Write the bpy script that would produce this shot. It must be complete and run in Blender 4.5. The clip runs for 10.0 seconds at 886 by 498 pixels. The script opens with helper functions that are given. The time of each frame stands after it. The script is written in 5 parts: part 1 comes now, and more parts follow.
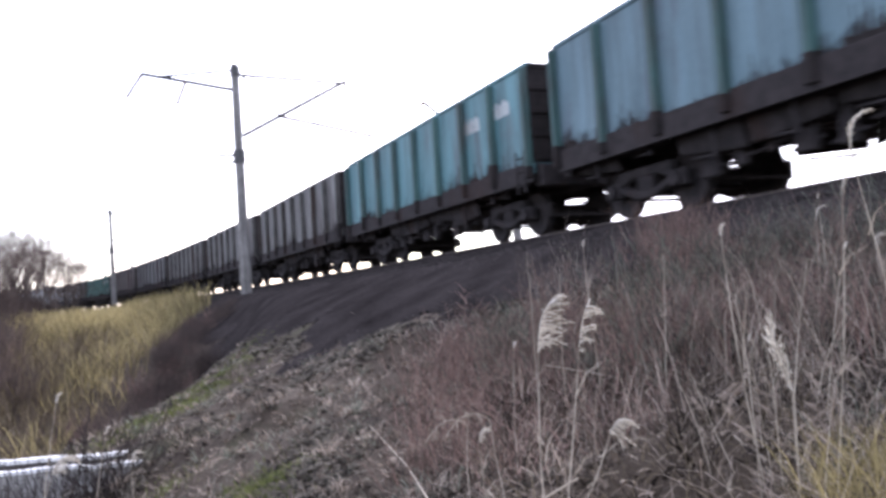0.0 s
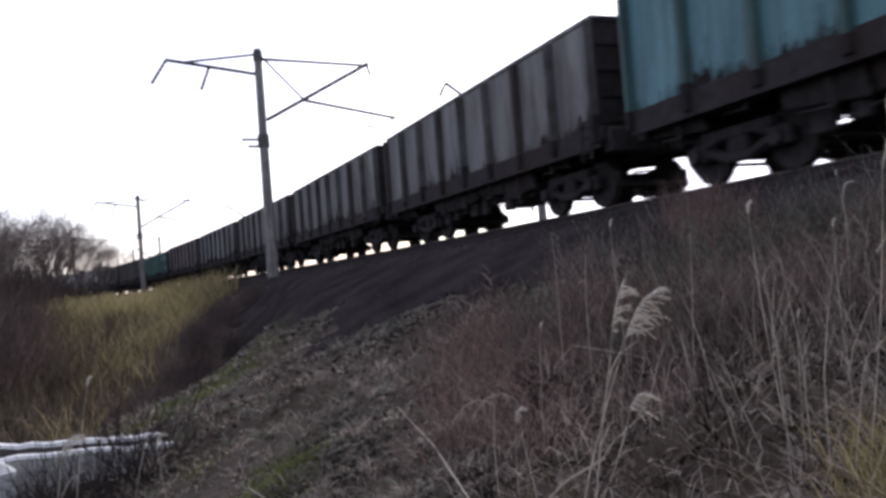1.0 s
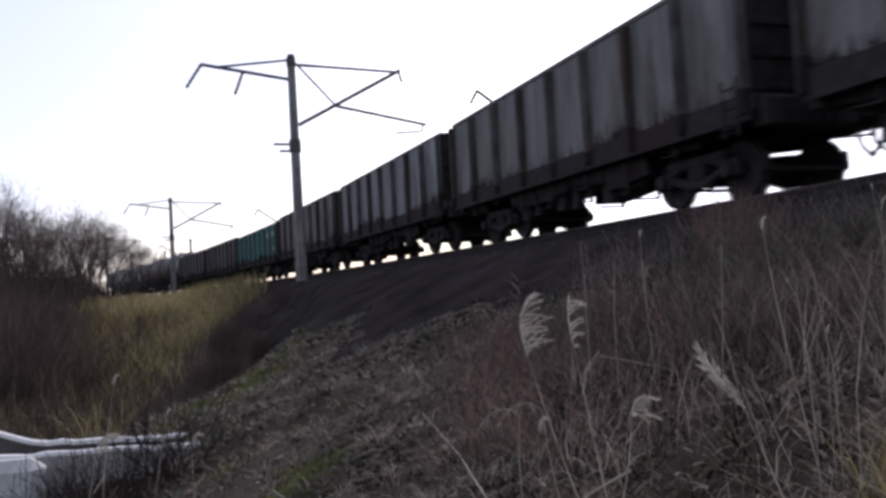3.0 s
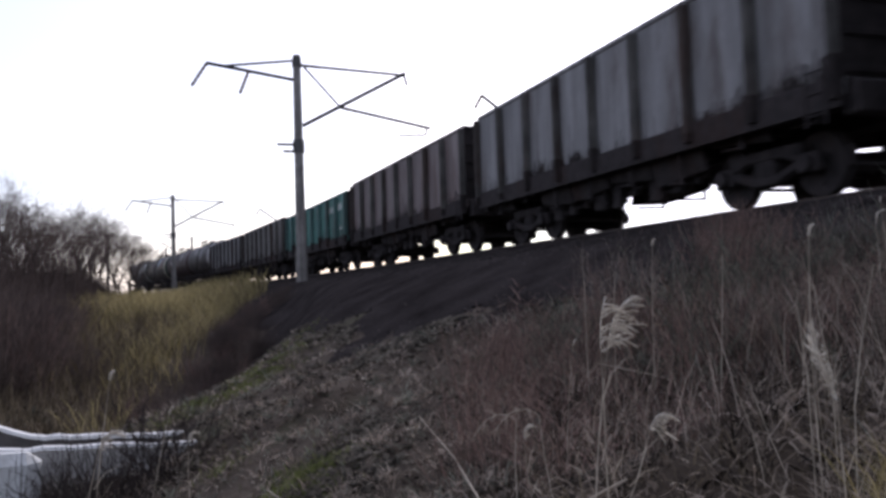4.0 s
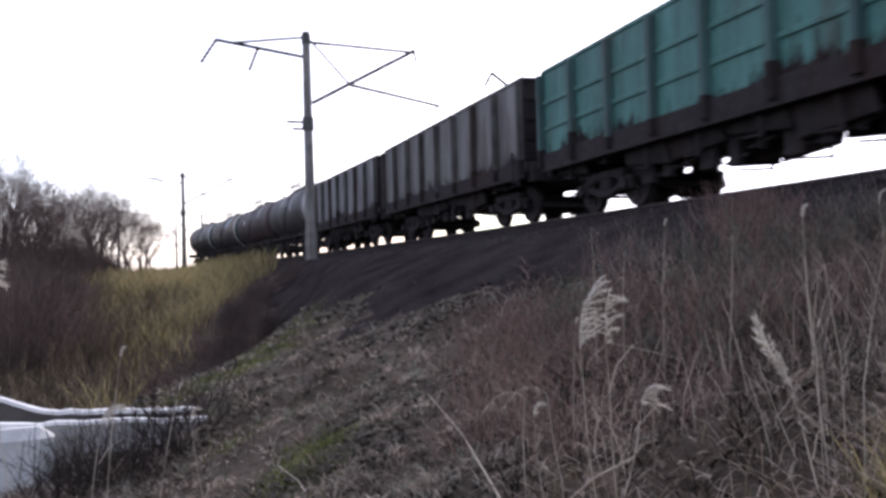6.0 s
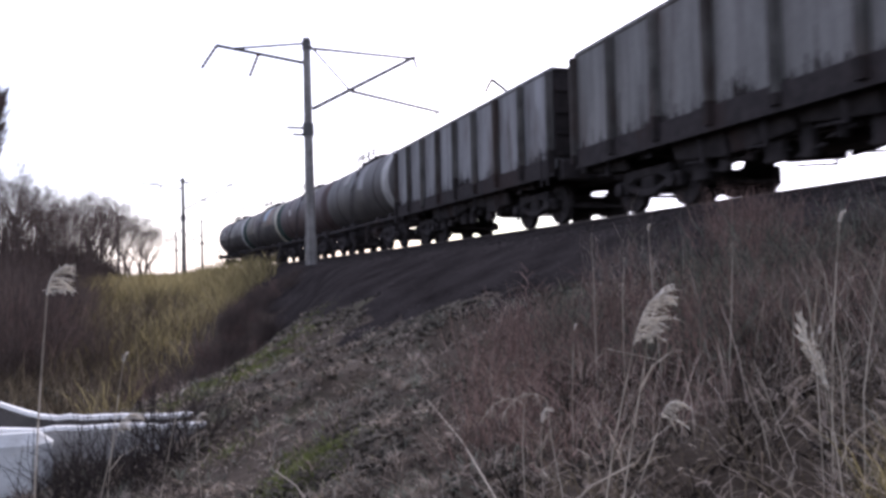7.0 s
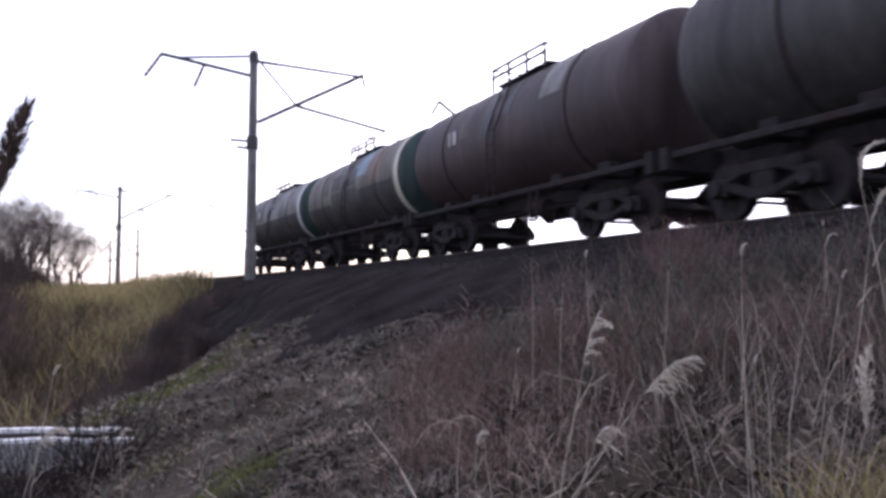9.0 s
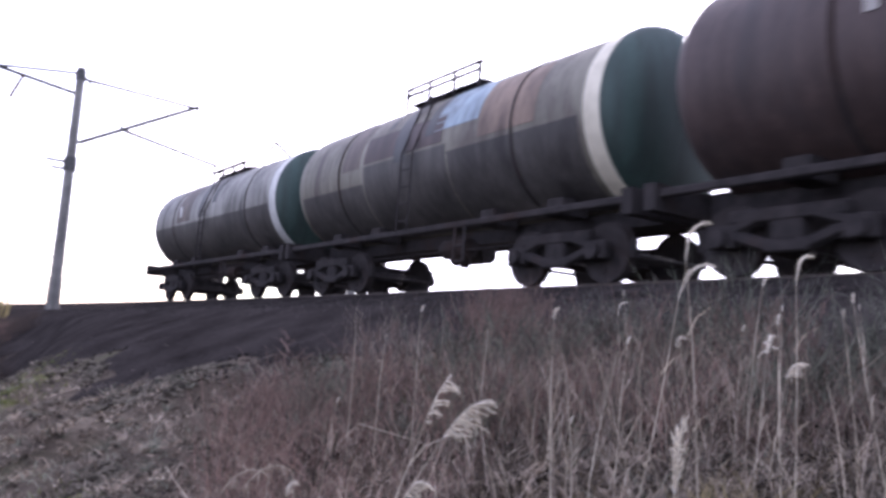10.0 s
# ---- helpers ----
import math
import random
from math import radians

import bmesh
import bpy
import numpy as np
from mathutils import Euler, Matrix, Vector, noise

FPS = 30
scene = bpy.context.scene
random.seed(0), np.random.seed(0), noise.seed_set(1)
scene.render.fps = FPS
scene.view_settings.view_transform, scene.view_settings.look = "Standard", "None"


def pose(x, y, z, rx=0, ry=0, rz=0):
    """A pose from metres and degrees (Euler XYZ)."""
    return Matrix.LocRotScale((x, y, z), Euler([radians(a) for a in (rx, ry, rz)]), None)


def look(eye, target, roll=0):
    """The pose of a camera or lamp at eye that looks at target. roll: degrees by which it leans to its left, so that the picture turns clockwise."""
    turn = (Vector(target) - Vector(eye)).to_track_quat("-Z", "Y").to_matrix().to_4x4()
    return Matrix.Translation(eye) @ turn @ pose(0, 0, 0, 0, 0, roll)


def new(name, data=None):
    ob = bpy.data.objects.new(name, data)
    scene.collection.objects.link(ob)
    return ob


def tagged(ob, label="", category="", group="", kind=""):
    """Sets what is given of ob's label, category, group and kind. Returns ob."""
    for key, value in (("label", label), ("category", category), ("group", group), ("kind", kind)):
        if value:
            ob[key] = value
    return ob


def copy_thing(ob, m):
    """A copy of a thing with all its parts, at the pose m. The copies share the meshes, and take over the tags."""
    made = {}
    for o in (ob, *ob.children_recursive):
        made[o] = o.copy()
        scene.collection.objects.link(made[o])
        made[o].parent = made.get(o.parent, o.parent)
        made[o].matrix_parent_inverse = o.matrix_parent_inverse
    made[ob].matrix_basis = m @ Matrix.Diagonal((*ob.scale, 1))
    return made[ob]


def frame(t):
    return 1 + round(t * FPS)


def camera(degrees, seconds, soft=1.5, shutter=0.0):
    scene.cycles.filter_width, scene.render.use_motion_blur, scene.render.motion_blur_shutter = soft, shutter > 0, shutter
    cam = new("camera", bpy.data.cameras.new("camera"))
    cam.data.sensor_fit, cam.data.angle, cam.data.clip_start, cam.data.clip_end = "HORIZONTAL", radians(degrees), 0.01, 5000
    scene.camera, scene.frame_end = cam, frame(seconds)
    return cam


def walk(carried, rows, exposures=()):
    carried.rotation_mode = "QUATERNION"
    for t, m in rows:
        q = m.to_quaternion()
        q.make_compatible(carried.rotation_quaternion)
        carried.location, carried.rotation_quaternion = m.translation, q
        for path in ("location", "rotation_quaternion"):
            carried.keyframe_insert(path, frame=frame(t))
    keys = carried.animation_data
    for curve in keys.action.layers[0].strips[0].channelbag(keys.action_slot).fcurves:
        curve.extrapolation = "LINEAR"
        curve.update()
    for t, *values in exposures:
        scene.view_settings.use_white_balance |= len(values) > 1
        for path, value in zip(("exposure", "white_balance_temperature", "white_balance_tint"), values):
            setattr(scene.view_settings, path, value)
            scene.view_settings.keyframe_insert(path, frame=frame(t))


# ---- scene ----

# ---------------- camera ----------------
cam = camera(56.3, 10.0, soft=3.2, shutter=0.3)
EYE = 1.6
TURNS = [(0, -21.968, 3.206, -3.858), (0.2, -20.486, 4.103, -3.926), (0.3, -20.153, 4.25, -3.961), (0.5, -20.028, 3.685, -4.029),
         (0.7, -20.373, 2.996, -4.211), (0.8, -20.288, 2.476, -4.302), (1, -20.165, 2.049, -4.484), (1.2, -20.132, 2.197, -4.498),
         (1.3, -20.064, 2.271, -4.505), (1.5, -19.124, 2.876, -4.519), (1.7, -18.187, 2.668, -4.417), (1.8, -17.44, 2.773, -4.366),
         (2, -17.046, 2.987, -4.264), (2.2, -17.574, 2.912, -4.181), (2.5, -17.843, 2.446, -4.056), (2.7, -18.056, 2.617, -3.775),
         (3.8, -18.231, 2.789, -2.231), (4, -18.192, 2.942, -1.95), (4.2, -18.019, 2.58, -1.916), (4.5, -17.794, 2.169, -1.864),
         (5, -17.518, 1.85, -1.933), (5.5, -17.592, 1.757, -1.752), (5.7, -17.557, 1.426, -1.726), (6.8, -17.348, 1.775, -1.586),
         (7, -17.532, 1.874, -1.56), (7.5, -17.807, 2.014, -1.388), (8, -18.023, 2.077, -1.328), (8.3, -18.66, 2.244, -1.056),
         (8.5, -19.182, 2.148, -0.874), (8.7, -20.037, 2.32, -0.416), (8.8, -20.713, 2.585, -0.188), (9, -21.577, 3.228, 0.27),
         (9.2, -22.981, 3.668, 0.966), (9.3, -24.017, 3.943, 1.313), (9.5, -26.721, 4.96, 2.009), (9.7, -29.489, 5.837, 2.725),
         (9.8, -30.792, 6.184, 3.083), (10, -33.36, 7.053, 3.799)]
EXPOSURES = [(t, e, 6060 - 35 * max(0, t - 5), 22 + 1.5 * max(0, t - 5)) for t, e in ((0, 1.95), (0.25, 1.15), (0.5, 0.25), (1.0, 0.74), (1.5, 1.0), (2.0, 0.36), (2.5, 0.3), (4.0, 0.5), (4.5, 0.62), (5.5, 0.92), (7.5, 1.08), (9.0, 0.92), (9.5, 0.82), (10, 1.72))]
walk(cam, [(t, pose(0, 0, EYE, 90 + p, 0, y) @ pose(0, 0, 0, 0, 0, r)) for t, y, p, r in TURNS], EXPOSURES)

# ---------------- sky and sun ----------------
SUN_BEARING, SUN_HEIGHT = 40.0, 28.0
world = bpy.data.worlds.new("sky")
scene.world = world
world.use_nodes = True
wt = world.node_tree
wt.nodes.clear()
w_out = wt.nodes.new("ShaderNodeOutputWorld")
w_bg = wt.nodes.new("ShaderNodeBackground")
w_sky = wt.nodes.new("ShaderNodeTexSky")
w_sky.sky_type, w_sky.sun_disc = "NISHITA", False
w_sky.sun_elevation, w_sky.sun_rotation = radians(SUN_HEIGHT), radians(SUN_BEARING)
w_sky.dust_density, w_sky.ozone_density = 2.0, 1.0
w_scale = wt.nodes.new("ShaderNodeMix")
w_scale.data_type, w_scale.blend_type = "RGBA", "MIX"
w_scale.inputs[0].default_value = 0.3
w_scale.inputs[7].default_value = (9.6, 9.7, 10.0, 1)
# thin haze evens out the glare round the sun
w_haze = wt.nodes.new("ShaderNodeVectorMath")
w_haze.operation = "MINIMUM"
w_haze.inputs[1].default_value = (14, 14, 14)
wt.links.new(w_sky.outputs[0], w_haze.inputs[0])
wt.links.new(w_haze.outputs[0], w_scale.inputs[6])
wt.links.new(w_scale.outputs[2], w_bg.inputs[0])
w_bg.inputs[1].default_value = 0.125
wt.links.new(w_bg.outputs[0], w_out.inputs[0])

sun_data = bpy.data.lights.new("sun", "SUN")
sun_data.energy, sun_data.angle, sun_data.color = 1.7, radians(2.0), (1.0, 0.95, 0.87)
sun = new("sun", sun_data)
sb, sh = radians(SUN_BEARING), radians(SUN_HEIGHT)
sun_dir = Vector((math.sin(sb) * math.cos(sh), math.cos(sb) * math.cos(sh), math.sin(sh)))
sun.matrix_world = look(sun_dir * 100, (0, 0, 0))


# ---------------- materials ----------------
def material(name, dark, light, scale=4.0, rough=0.85, metal=0.0, bump=0.3, fine=60.0, random_by="", stain=None,
             stain_scale=0.7, stain_amount=0.5, stretch=(1, 1, 1), distance=0.02, streak=0.0, glow=0.0, span=(0.45, 0.95)):
    """Two colours mixed by coarse and fine noise, with stains and relief, in object space."""
    m = bpy.data.materials.new(name)
    m.use_nodes = True
    nt = m.node_tree
    n, k = nt.nodes, nt.links.new
    b = n["Principled BSDF"]
    tc = n.new("ShaderNodeTexCoord")
    mp = n.new("ShaderNodeMapping")
    mp.inputs["Scale"].default_value = stretch
    k(tc.outputs["Object"], mp.inputs[0])
    coarse = n.new("ShaderNodeTexNoise")
    coarse.inputs["Scale"].default_value, coarse.inputs["Detail"].default_value = scale, 6
    grain = n.new("ShaderNodeTexNoise")
    grain.inputs["Scale"].default_value, grain.inputs["Detail"].default_value = fine, 3
    k(mp.outputs[0], coarse.inputs["Vector"])
    k(mp.outputs[0], grain.inputs["Vector"])
    mix = n.new("ShaderNodeMath")
    mix.operation = "MULTIPLY_ADD"
    k(grain.outputs[0], mix.inputs[0])
    mix.inputs[1].default_value = 0.45
    k(coarse.outputs[0], mix.inputs[2])
    value = mix.outputs[0]
    if random_by:
        r = n.new("ShaderNodeNewGeometry" if random_by == "island" else "ShaderNodeObjectInfo")
        add = n.new("ShaderNodeMath")
        add.operation = "MULTIPLY_ADD"
        k(r.outputs["Random Per Island" if random_by == "island" else "Random"], add.inputs[0])
        add.inputs[1].default_value = 0.5
        k(value, add.inputs[2])
        sub = n.new("ShaderNodeMath")
        sub.operation = "SUBTRACT"
        k(add.outputs[0], sub.inputs[0])
        sub.inputs[1].default_value = 0.25
        value = sub.outputs[0]
    ramp = n.new("ShaderNodeValToRGB")
    ramp.color_ramp.elements[0].position, ramp.color_ramp.elements[1].position = span
    ramp.color_ramp.elements[0].color, ramp.color_ramp.elements[1].color = (*dark, 1), (*light, 1)
    k(value, ramp.inputs[0])
    colour = ramp.outputs[0]
    if stain:
        sn = n.new("ShaderNodeTexNoise")
        sn.inputs["Scale"].default_value, sn.inputs["Detail"].default_value = stain_scale, 8
        sn.inputs["Roughness"].default_value = 0.65
        smap = n.new("ShaderNodeMapping")
        smap.inputs["Scale"].default_value = (1, 1, 0.3)
        smap.inputs["Location"].default_value = (3.7, 1.9, 0.4)
        k(tc.outputs["Object"], smap.inputs[0])
        k(smap.outputs[0], sn.inputs["Vector"])
        sr = n.new("ShaderNodeValToRGB")
        sr.color_ramp.elements[0].position, sr.color_ramp.elements[1].position = 0.62 - 0.3 * stain_amount, 0.75 - 0.2 * stain_amount
        k(sn.outputs[0], sr.inputs[0])
        sm = n.new("ShaderNodeMix")
        sm.data_type = "RGBA"
        k(sr.outputs[0], sm.inputs[0])
        k(colour, sm.inputs[6])
        sm.inputs[7].default_value = (*stain, 1)
        colour = sm.outputs[2]
    if streak:
        # rain and dust streaks that run down the sheet
        tn = n.new("ShaderNodeTexNoise")
        tn.inputs["Scale"].default_value, tn.inputs["Detail"].default_value = 1.0, 7
        tmap = n.new("ShaderNodeMapping")
        tmap.inputs["Scale"].default_value = (5.0, 5.0, 0.45)
        k(tc.outputs["Object"], tmap.inputs[0])
        k(tmap.outputs[0], tn.inputs["Vector"])
        tr = n.new("ShaderNodeValToRGB")
        tr.color_ramp.elements[0].position, tr.color_ramp.elements[1].position = 0.38, 0.66
        low = 1.0 - streak
        tr.color_ramp.elements[0].color, tr.color_ramp.elements[1].color = (low, low * 0.97, low * 0.95, 1), (1.18, 1.17, 1.15, 1)
        k(tn.outputs[0], tr.inputs[0])
        tm = n.new("ShaderNodeMix")
        tm.data_type, tm.blend_type = "RGBA", "MULTIPLY"
        tm.inputs[0].default_value = 1.0
        k(colour, tm.inputs[6])
        k(tr.outputs[0], tm.inputs[7])
        colour = tm.outputs[2]
    k(colour, b.inputs["Base Color"])
    b.inputs["Roughness"].default_value, b.inputs["Metallic"].default_value = rough, metal
    b.inputs["Specular IOR Level"].default_value = 0.12 if rough >= 0.85 else 0.4
    if bump:
        bp = n.new("ShaderNodeBump")
        bp.inputs["Strength"].default_value, bp.inputs["Distance"].default_value = bump, distance
        k(mix.outputs[0], bp.inputs["Height"])
        k(bp.outputs[0], b.inputs["Normal"])
    if glow:
        # thin dry leaves let some light through
        tl = n.new("ShaderNodeBsdfTranslucent")
        k(colour, tl.inputs[0])
        ms = n.new("ShaderNodeMixShader")
        ms.inputs[0].default_value = glow
        k(b.outputs[0], ms.inputs[1])
        k(tl.outputs[0], ms.inputs[2])
        k(ms.outputs[0], n["Material Output"].inputs[0])
    return m


M = {
    "concrete": material("concrete", (0.24, 0.23, 0.21), (0.42, 0.40, 0.37), 3, 0.9, stain=(0.13, 0.12, 0.11), stain_amount=0.35),
    "pale_concrete": material("pale_concrete", (0.36, 0.365, 0.35), (0.56, 0.565, 0.54), 2.5, 0.85, stain=(0.25, 0.23, 0.2), stain_amount=0.2),
    # rim colour, lightened to carry the sun on the trough's top edges
    "sunlit_coping": material("sunlit_coping", (0.6, 0.59, 0.57), (0.8, 0.79, 0.76), 5, 0.75, stain=(0.35, 0.33, 0.3), stain_amount=0.15),
    # near-black concrete that carries the shade inside the drain trough
    "shaded_concrete": material("shaded_concrete", (0.03, 0.027, 0.025), (0.09, 0.08, 0.072), 3, 0.8),
    "mast_concrete": material("mast_concrete", (0.13, 0.125, 0.118), (0.26, 0.25, 0.235), 3, 0.92, stain=(0.08, 0.074, 0.068), stain_amount=0.4, streak=0.35),
    "soot_black": material("soot_black", (0.011, 0.0096, 0.0094), (0.032, 0.0265, 0.025), 4, 0.92, stain=(0.035, 0.021, 0.017), stain_amount=0.3),
    # rib colour with the ribs' shade put in, plus rust stains and streaks
    "shaded_rib": material("shaded_rib", (0.032, 0.031, 0.029), (0.095, 0.091, 0.085), 2.2, 0.9, stain=(0.05, 0.032, 0.026), stain_amount=0.35, streak=0.3),
    "clod": material("clod", (0.02, 0.0168, 0.0125), (0.14, 0.119, 0.092), 7, 0.96, random_by="island", span=(0.5, 1.0)),
    "steel_dark": material("steel_dark", (0.018, 0.016, 0.016), (0.044, 0.037, 0.036), 5, 0.86, 0.0, stain=(0.035, 0.021, 0.017), stain_amount=0.3),
    "galvanised": material("galvanised", (0.035, 0.034, 0.033), (0.09, 0.087, 0.084), 8, 0.7, 0.2),
    "rail": material("rail", (0.03, 0.022, 0.018), (0.07, 0.05, 0.04), 6, 0.6, 0.2),
    "porcelain": material("porcelain", (0.06, 0.03, 0.02), (0.12, 0.06, 0.04), 9, 0.25),
    "wire": material("wire", (0.05, 0.05, 0.05), (0.1, 0.1, 0.1), 9, 0.5, 0.6, bump=0),
    "ballast": material("ballast", (0.013, 0.0112, 0.0106), (0.042, 0.036, 0.034), 1.2, 0.95, bump=1.0, fine=16, distance=0.06),
    "stone": material("stone", (0.014, 0.0122, 0.0115), (0.06, 0.052, 0.049), 9, 0.95, random_by="island"),
    "wood": material("wood", (0.07, 0.055, 0.045), (0.16, 0.13, 0.11), 4, 0.9, stretch=(1, 8, 1)),
    "white_paint": material("white_paint", (0.36, 0.355, 0.34), (0.58, 0.57, 0.545), 3, 0.6, stain=(0.22, 0.19, 0.16), stain_amount=0.35),
    "dull_white": material("dull_white_paint", (0.2, 0.198, 0.19), (0.36, 0.355, 0.34), 3, 0.7, stain=(0.12, 0.105, 0.09), stain_amount=0.4, streak=0.3),
    "cream_paint": material("cream_paint", (0.42, 0.38, 0.29), (0.66, 0.6, 0.48), 3, 0.6, stain=(0.2, 0.16, 0.12), stain_amount=0.35),
    "bark": material("bark", (0.045, 0.035, 0.03), (0.13, 0.105, 0.09), 3, 0.95, bump=0.6),
    "twig": material("twig", (0.045, 0.034, 0.03), (0.12, 0.09, 0.076), 2, 0.95, bump=0, random_by="island"),
    "dark_twig": material("dark_twig", (0.02, 0.016, 0.015), (0.06, 0.048, 0.043), 2, 0.95, bump=0, random_by="island"),
    "brown_twig": material("brown_twig", (0.03, 0.0225, 0.019), (0.095, 0.07, 0.058), 2, 0.95, bump=0, random_by="island"),
    "brown_weed": material("brown_weed", (0.045, 0.035, 0.023), (0.19, 0.148, 0.094), 0.7, 0.95, bump=0, random_by="island"),
    "dry_grass": material("dry_grass", (0.055, 0.043, 0.035), (0.47, 0.39, 0.32), 2.5, 0.9, bump=0, span=(0.52, 0.98), random_by="island", glow=0.3),
    "grey_grass": material("grey_grass", (0.014, 0.0108, 0.0086), (0.31, 0.25, 0.196), 3.0, 0.95, bump=0, span=(0.6, 0.96), random_by="island", glow=0.22),
    "sage": material("sage", (0.036, 0.038, 0.029), (0.26, 0.265, 0.205), 3.0, 0.95, bump=0, span=(0.5, 0.96), random_by="island", glow=0.25),
    "rust_brush": material("rust_brush", (0.055, 0.036, 0.03), (0.3, 0.2, 0.163), 0.7, 0.95, bump=0, random_by="island"),
    "gold_reed": material("gold_reed", (0.095, 0.079, 0.038), (0.33, 0.275, 0.135), 0.25, 0.9, bump=0, random_by="island", glow=0.4),
    "straw": material("straw", (0.24, 0.2, 0.15), (0.5, 0.43, 0.335), 3, 0.8, bump=0, random_by="island", glow=0.2),
    "plume": material("plume", (0.58, 0.53, 0.44), (0.86, 0.82, 0.74), 6, 0.85, bump=0, random_by="island", glow=0.5),
    "dark_plume": material("dark_plume", (0.06, 0.042, 0.033), (0.2, 0.14, 0.11), 6, 0.9, bump=0, random_by="island"),
    "moss": material("moss", (0.045, 0.058, 0.017), (0.145, 0.162, 0.05), 3, 0.95, bump=0, random_by="island", glow=0.35),
    "soil": material("soil", (0.02, 0.0147, 0.011), (0.08, 0.061, 0.044), 0.5, 0.97, bump=0.9, fine=9, stain=(0.06, 0.06, 0.03), stain_scale=0.35, stain_amount=0.08, distance=0.08),
}


for stony in ("ballast", "stone"):
    M[stony].node_tree.nodes["Principled BSDF"].inputs["Specular IOR Level"].default_value = 0.0


def paint(name, dark, light, stain, amount=0.45):
    return material(name, dark, light, 1.1, 0.62, 0.0, bump=0.12, fine=24, stain=stain, stain_amount=amount, stain_scale=1.1, stretch=(1, 1, 0.35), streak=0.22)


PAINT = {
    "teal": paint("teal_paint", (0.042, 0.118, 0.132), (0.10, 0.212, 0.23), (0.07, 0.09, 0.10), 0.35),
    "blue": paint("blue_paint", (0.06, 0.11, 0.13), (0.12, 0.192, 0.22), (0.07, 0.08, 0.10), 0.35),
    "green": paint("green_paint", (0.022, 0.092, 0.08), (0.062, 0.18, 0.155), (0.05, 0.075, 0.06), 0.32),
    "grey": paint("grey_paint", (0.075, 0.074, 0.07), (0.16, 0.155, 0.147), (0.07, 0.055, 0.05), 0.4),
    "mauve": paint("mauve_paint", (0.09, 0.075, 0.073), (0.18, 0.148, 0.143), (0.09, 0.055, 0.05), 0.4),
    "slate": paint("slate_paint", (0.112, 0.112, 0.114), (0.21, 0.209, 0.211), (0.08, 0.065, 0.06), 0.35),
    # the same shade painted into the ribs of green, teal and blue wagons
    "shaded_green_rib": paint("shaded_green_rib_paint", (0.018, 0.05, 0.047), (0.042, 0.098, 0.09), (0.035, 0.04, 0.036), 0.4),
    "tank_grey": paint("tank_grey_paint", (0.13, 0.126, 0.115), (0.27, 0.262, 0.24), (0.04, 0.035, 0.032), 0.45),
    "tank_rust": paint("tank_rust_paint", (0.05, 0.038, 0.032), (0.11, 0.083, 0.07), (0.04, 0.031, 0.028), 0.5),
    "tank_wine": paint("tank_wine_paint", (0.034, 0.021, 0.02), (0.072, 0.048, 0.044), (0.04, 0.03, 0.03), 0.45),
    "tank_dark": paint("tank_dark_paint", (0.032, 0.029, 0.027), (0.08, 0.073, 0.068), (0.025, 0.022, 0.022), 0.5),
    "tank_green": paint("tank_green_paint", (0.016, 0.034, 0.029), (0.036, 0.062, 0.053), (0.03, 0.045, 0.04), 0.4),
    "tank_olive": paint("tank_olive_paint", (0.092, 0.085, 0.066), (0.19, 0.176, 0.14), (0.06, 0.045, 0.038), 0.45),
    "oil": material("oil_stain", (0.008, 0.008, 0.008), (0.03, 0.028, 0.026), 3, 0.5, bump=0.1),
    "light_blue": paint("light_blue_paint", (0.17, 0.23, 0.28), (0.28, 0.345, 0.39), (0.1, 0.12, 0.14), 0.35),
    "ochre": paint("ochre_paint", (0.13, 0.09, 0.066), (0.25, 0.175, 0.13), (0.07, 0.045, 0.035), 0.45),
}


# ---------------- mesh helpers ----------------
def part(name, bm, mat, parent=None, label=""):
    me = bpy.data.meshes.new(name)
    bm.to_mesh(me)
    bm.free()
    return mesh_part(name, me, mat, parent, label)


def mesh_part(name, me, mat, parent=None, label=""):
    if not me.materials:
        me.materials.append(mat)
    ob = new(name, me)
    if parent:
        ob.parent = parent
    if label:
        tagged(ob, label)
    return ob


def box(bm, x0, x1, y0, y1, z0, z1, bevel=0.0):
    r = bmesh.ops.create_cube(bm, size=1, matrix=Matrix.Translation(((x0 + x1) / 2, (y0 + y1) / 2, (z0 + z1) / 2)) @
                              Matrix.Diagonal((x1 - x0, y1 - y0, z1 - z0, 1)))
    if bevel:
        es = list({e for v in r["verts"] for e in v.link_edges})
        bmesh.ops.bevel(bm, geom=es, offset=bevel, segments=1, affect="EDGES")
    return bm


def rod(bm, a, b, r0, r1=None, n=8, caps=True):
    a, b = Vector(a), Vector(b)
    d = b - a
    m = Matrix.Translation((a + b) / 2) @ d.to_track_quat("Z", "Y").to_matrix().to_4x4()
    bmesh.ops.create_cone(bm, cap_ends=caps, segments=n, radius1=r0, radius2=r0 if r1 is None else r1, depth=d.length, matrix=m)
    return bm


def smooth(ob, angle=40):
    for p in ob.data.polygons:
        p.use_smooth = True
    ob.data.set_sharp_from_angle(angle=radians(angle))
    return ob


def arrays(name, verts, faces, mat, shade=False):
    """A mesh object out of computed arrays: verts (n, 3), faces (m, k)."""
    me = bpy.data.meshes.new(name)
    k = faces.shape[1]
    me.vertices.add(len(verts))
    me.vertices.foreach_set("co", verts.astype(np.float32).ravel())
    me.loops.add(faces.size)
    me.loops.foreach_set("vertex_index", faces.astype(np.int32).ravel())
    me.polygons.add(len(faces))
    me.polygons.foreach_set("loop_start", np.arange(0, faces.size, k, dtype=np.int32))
    me.polygons.foreach_set("use_smooth", np.full(len(faces), shade))
    me.update(calc_edges=True)
    me.materials.append(mat)
    return new(name, me)


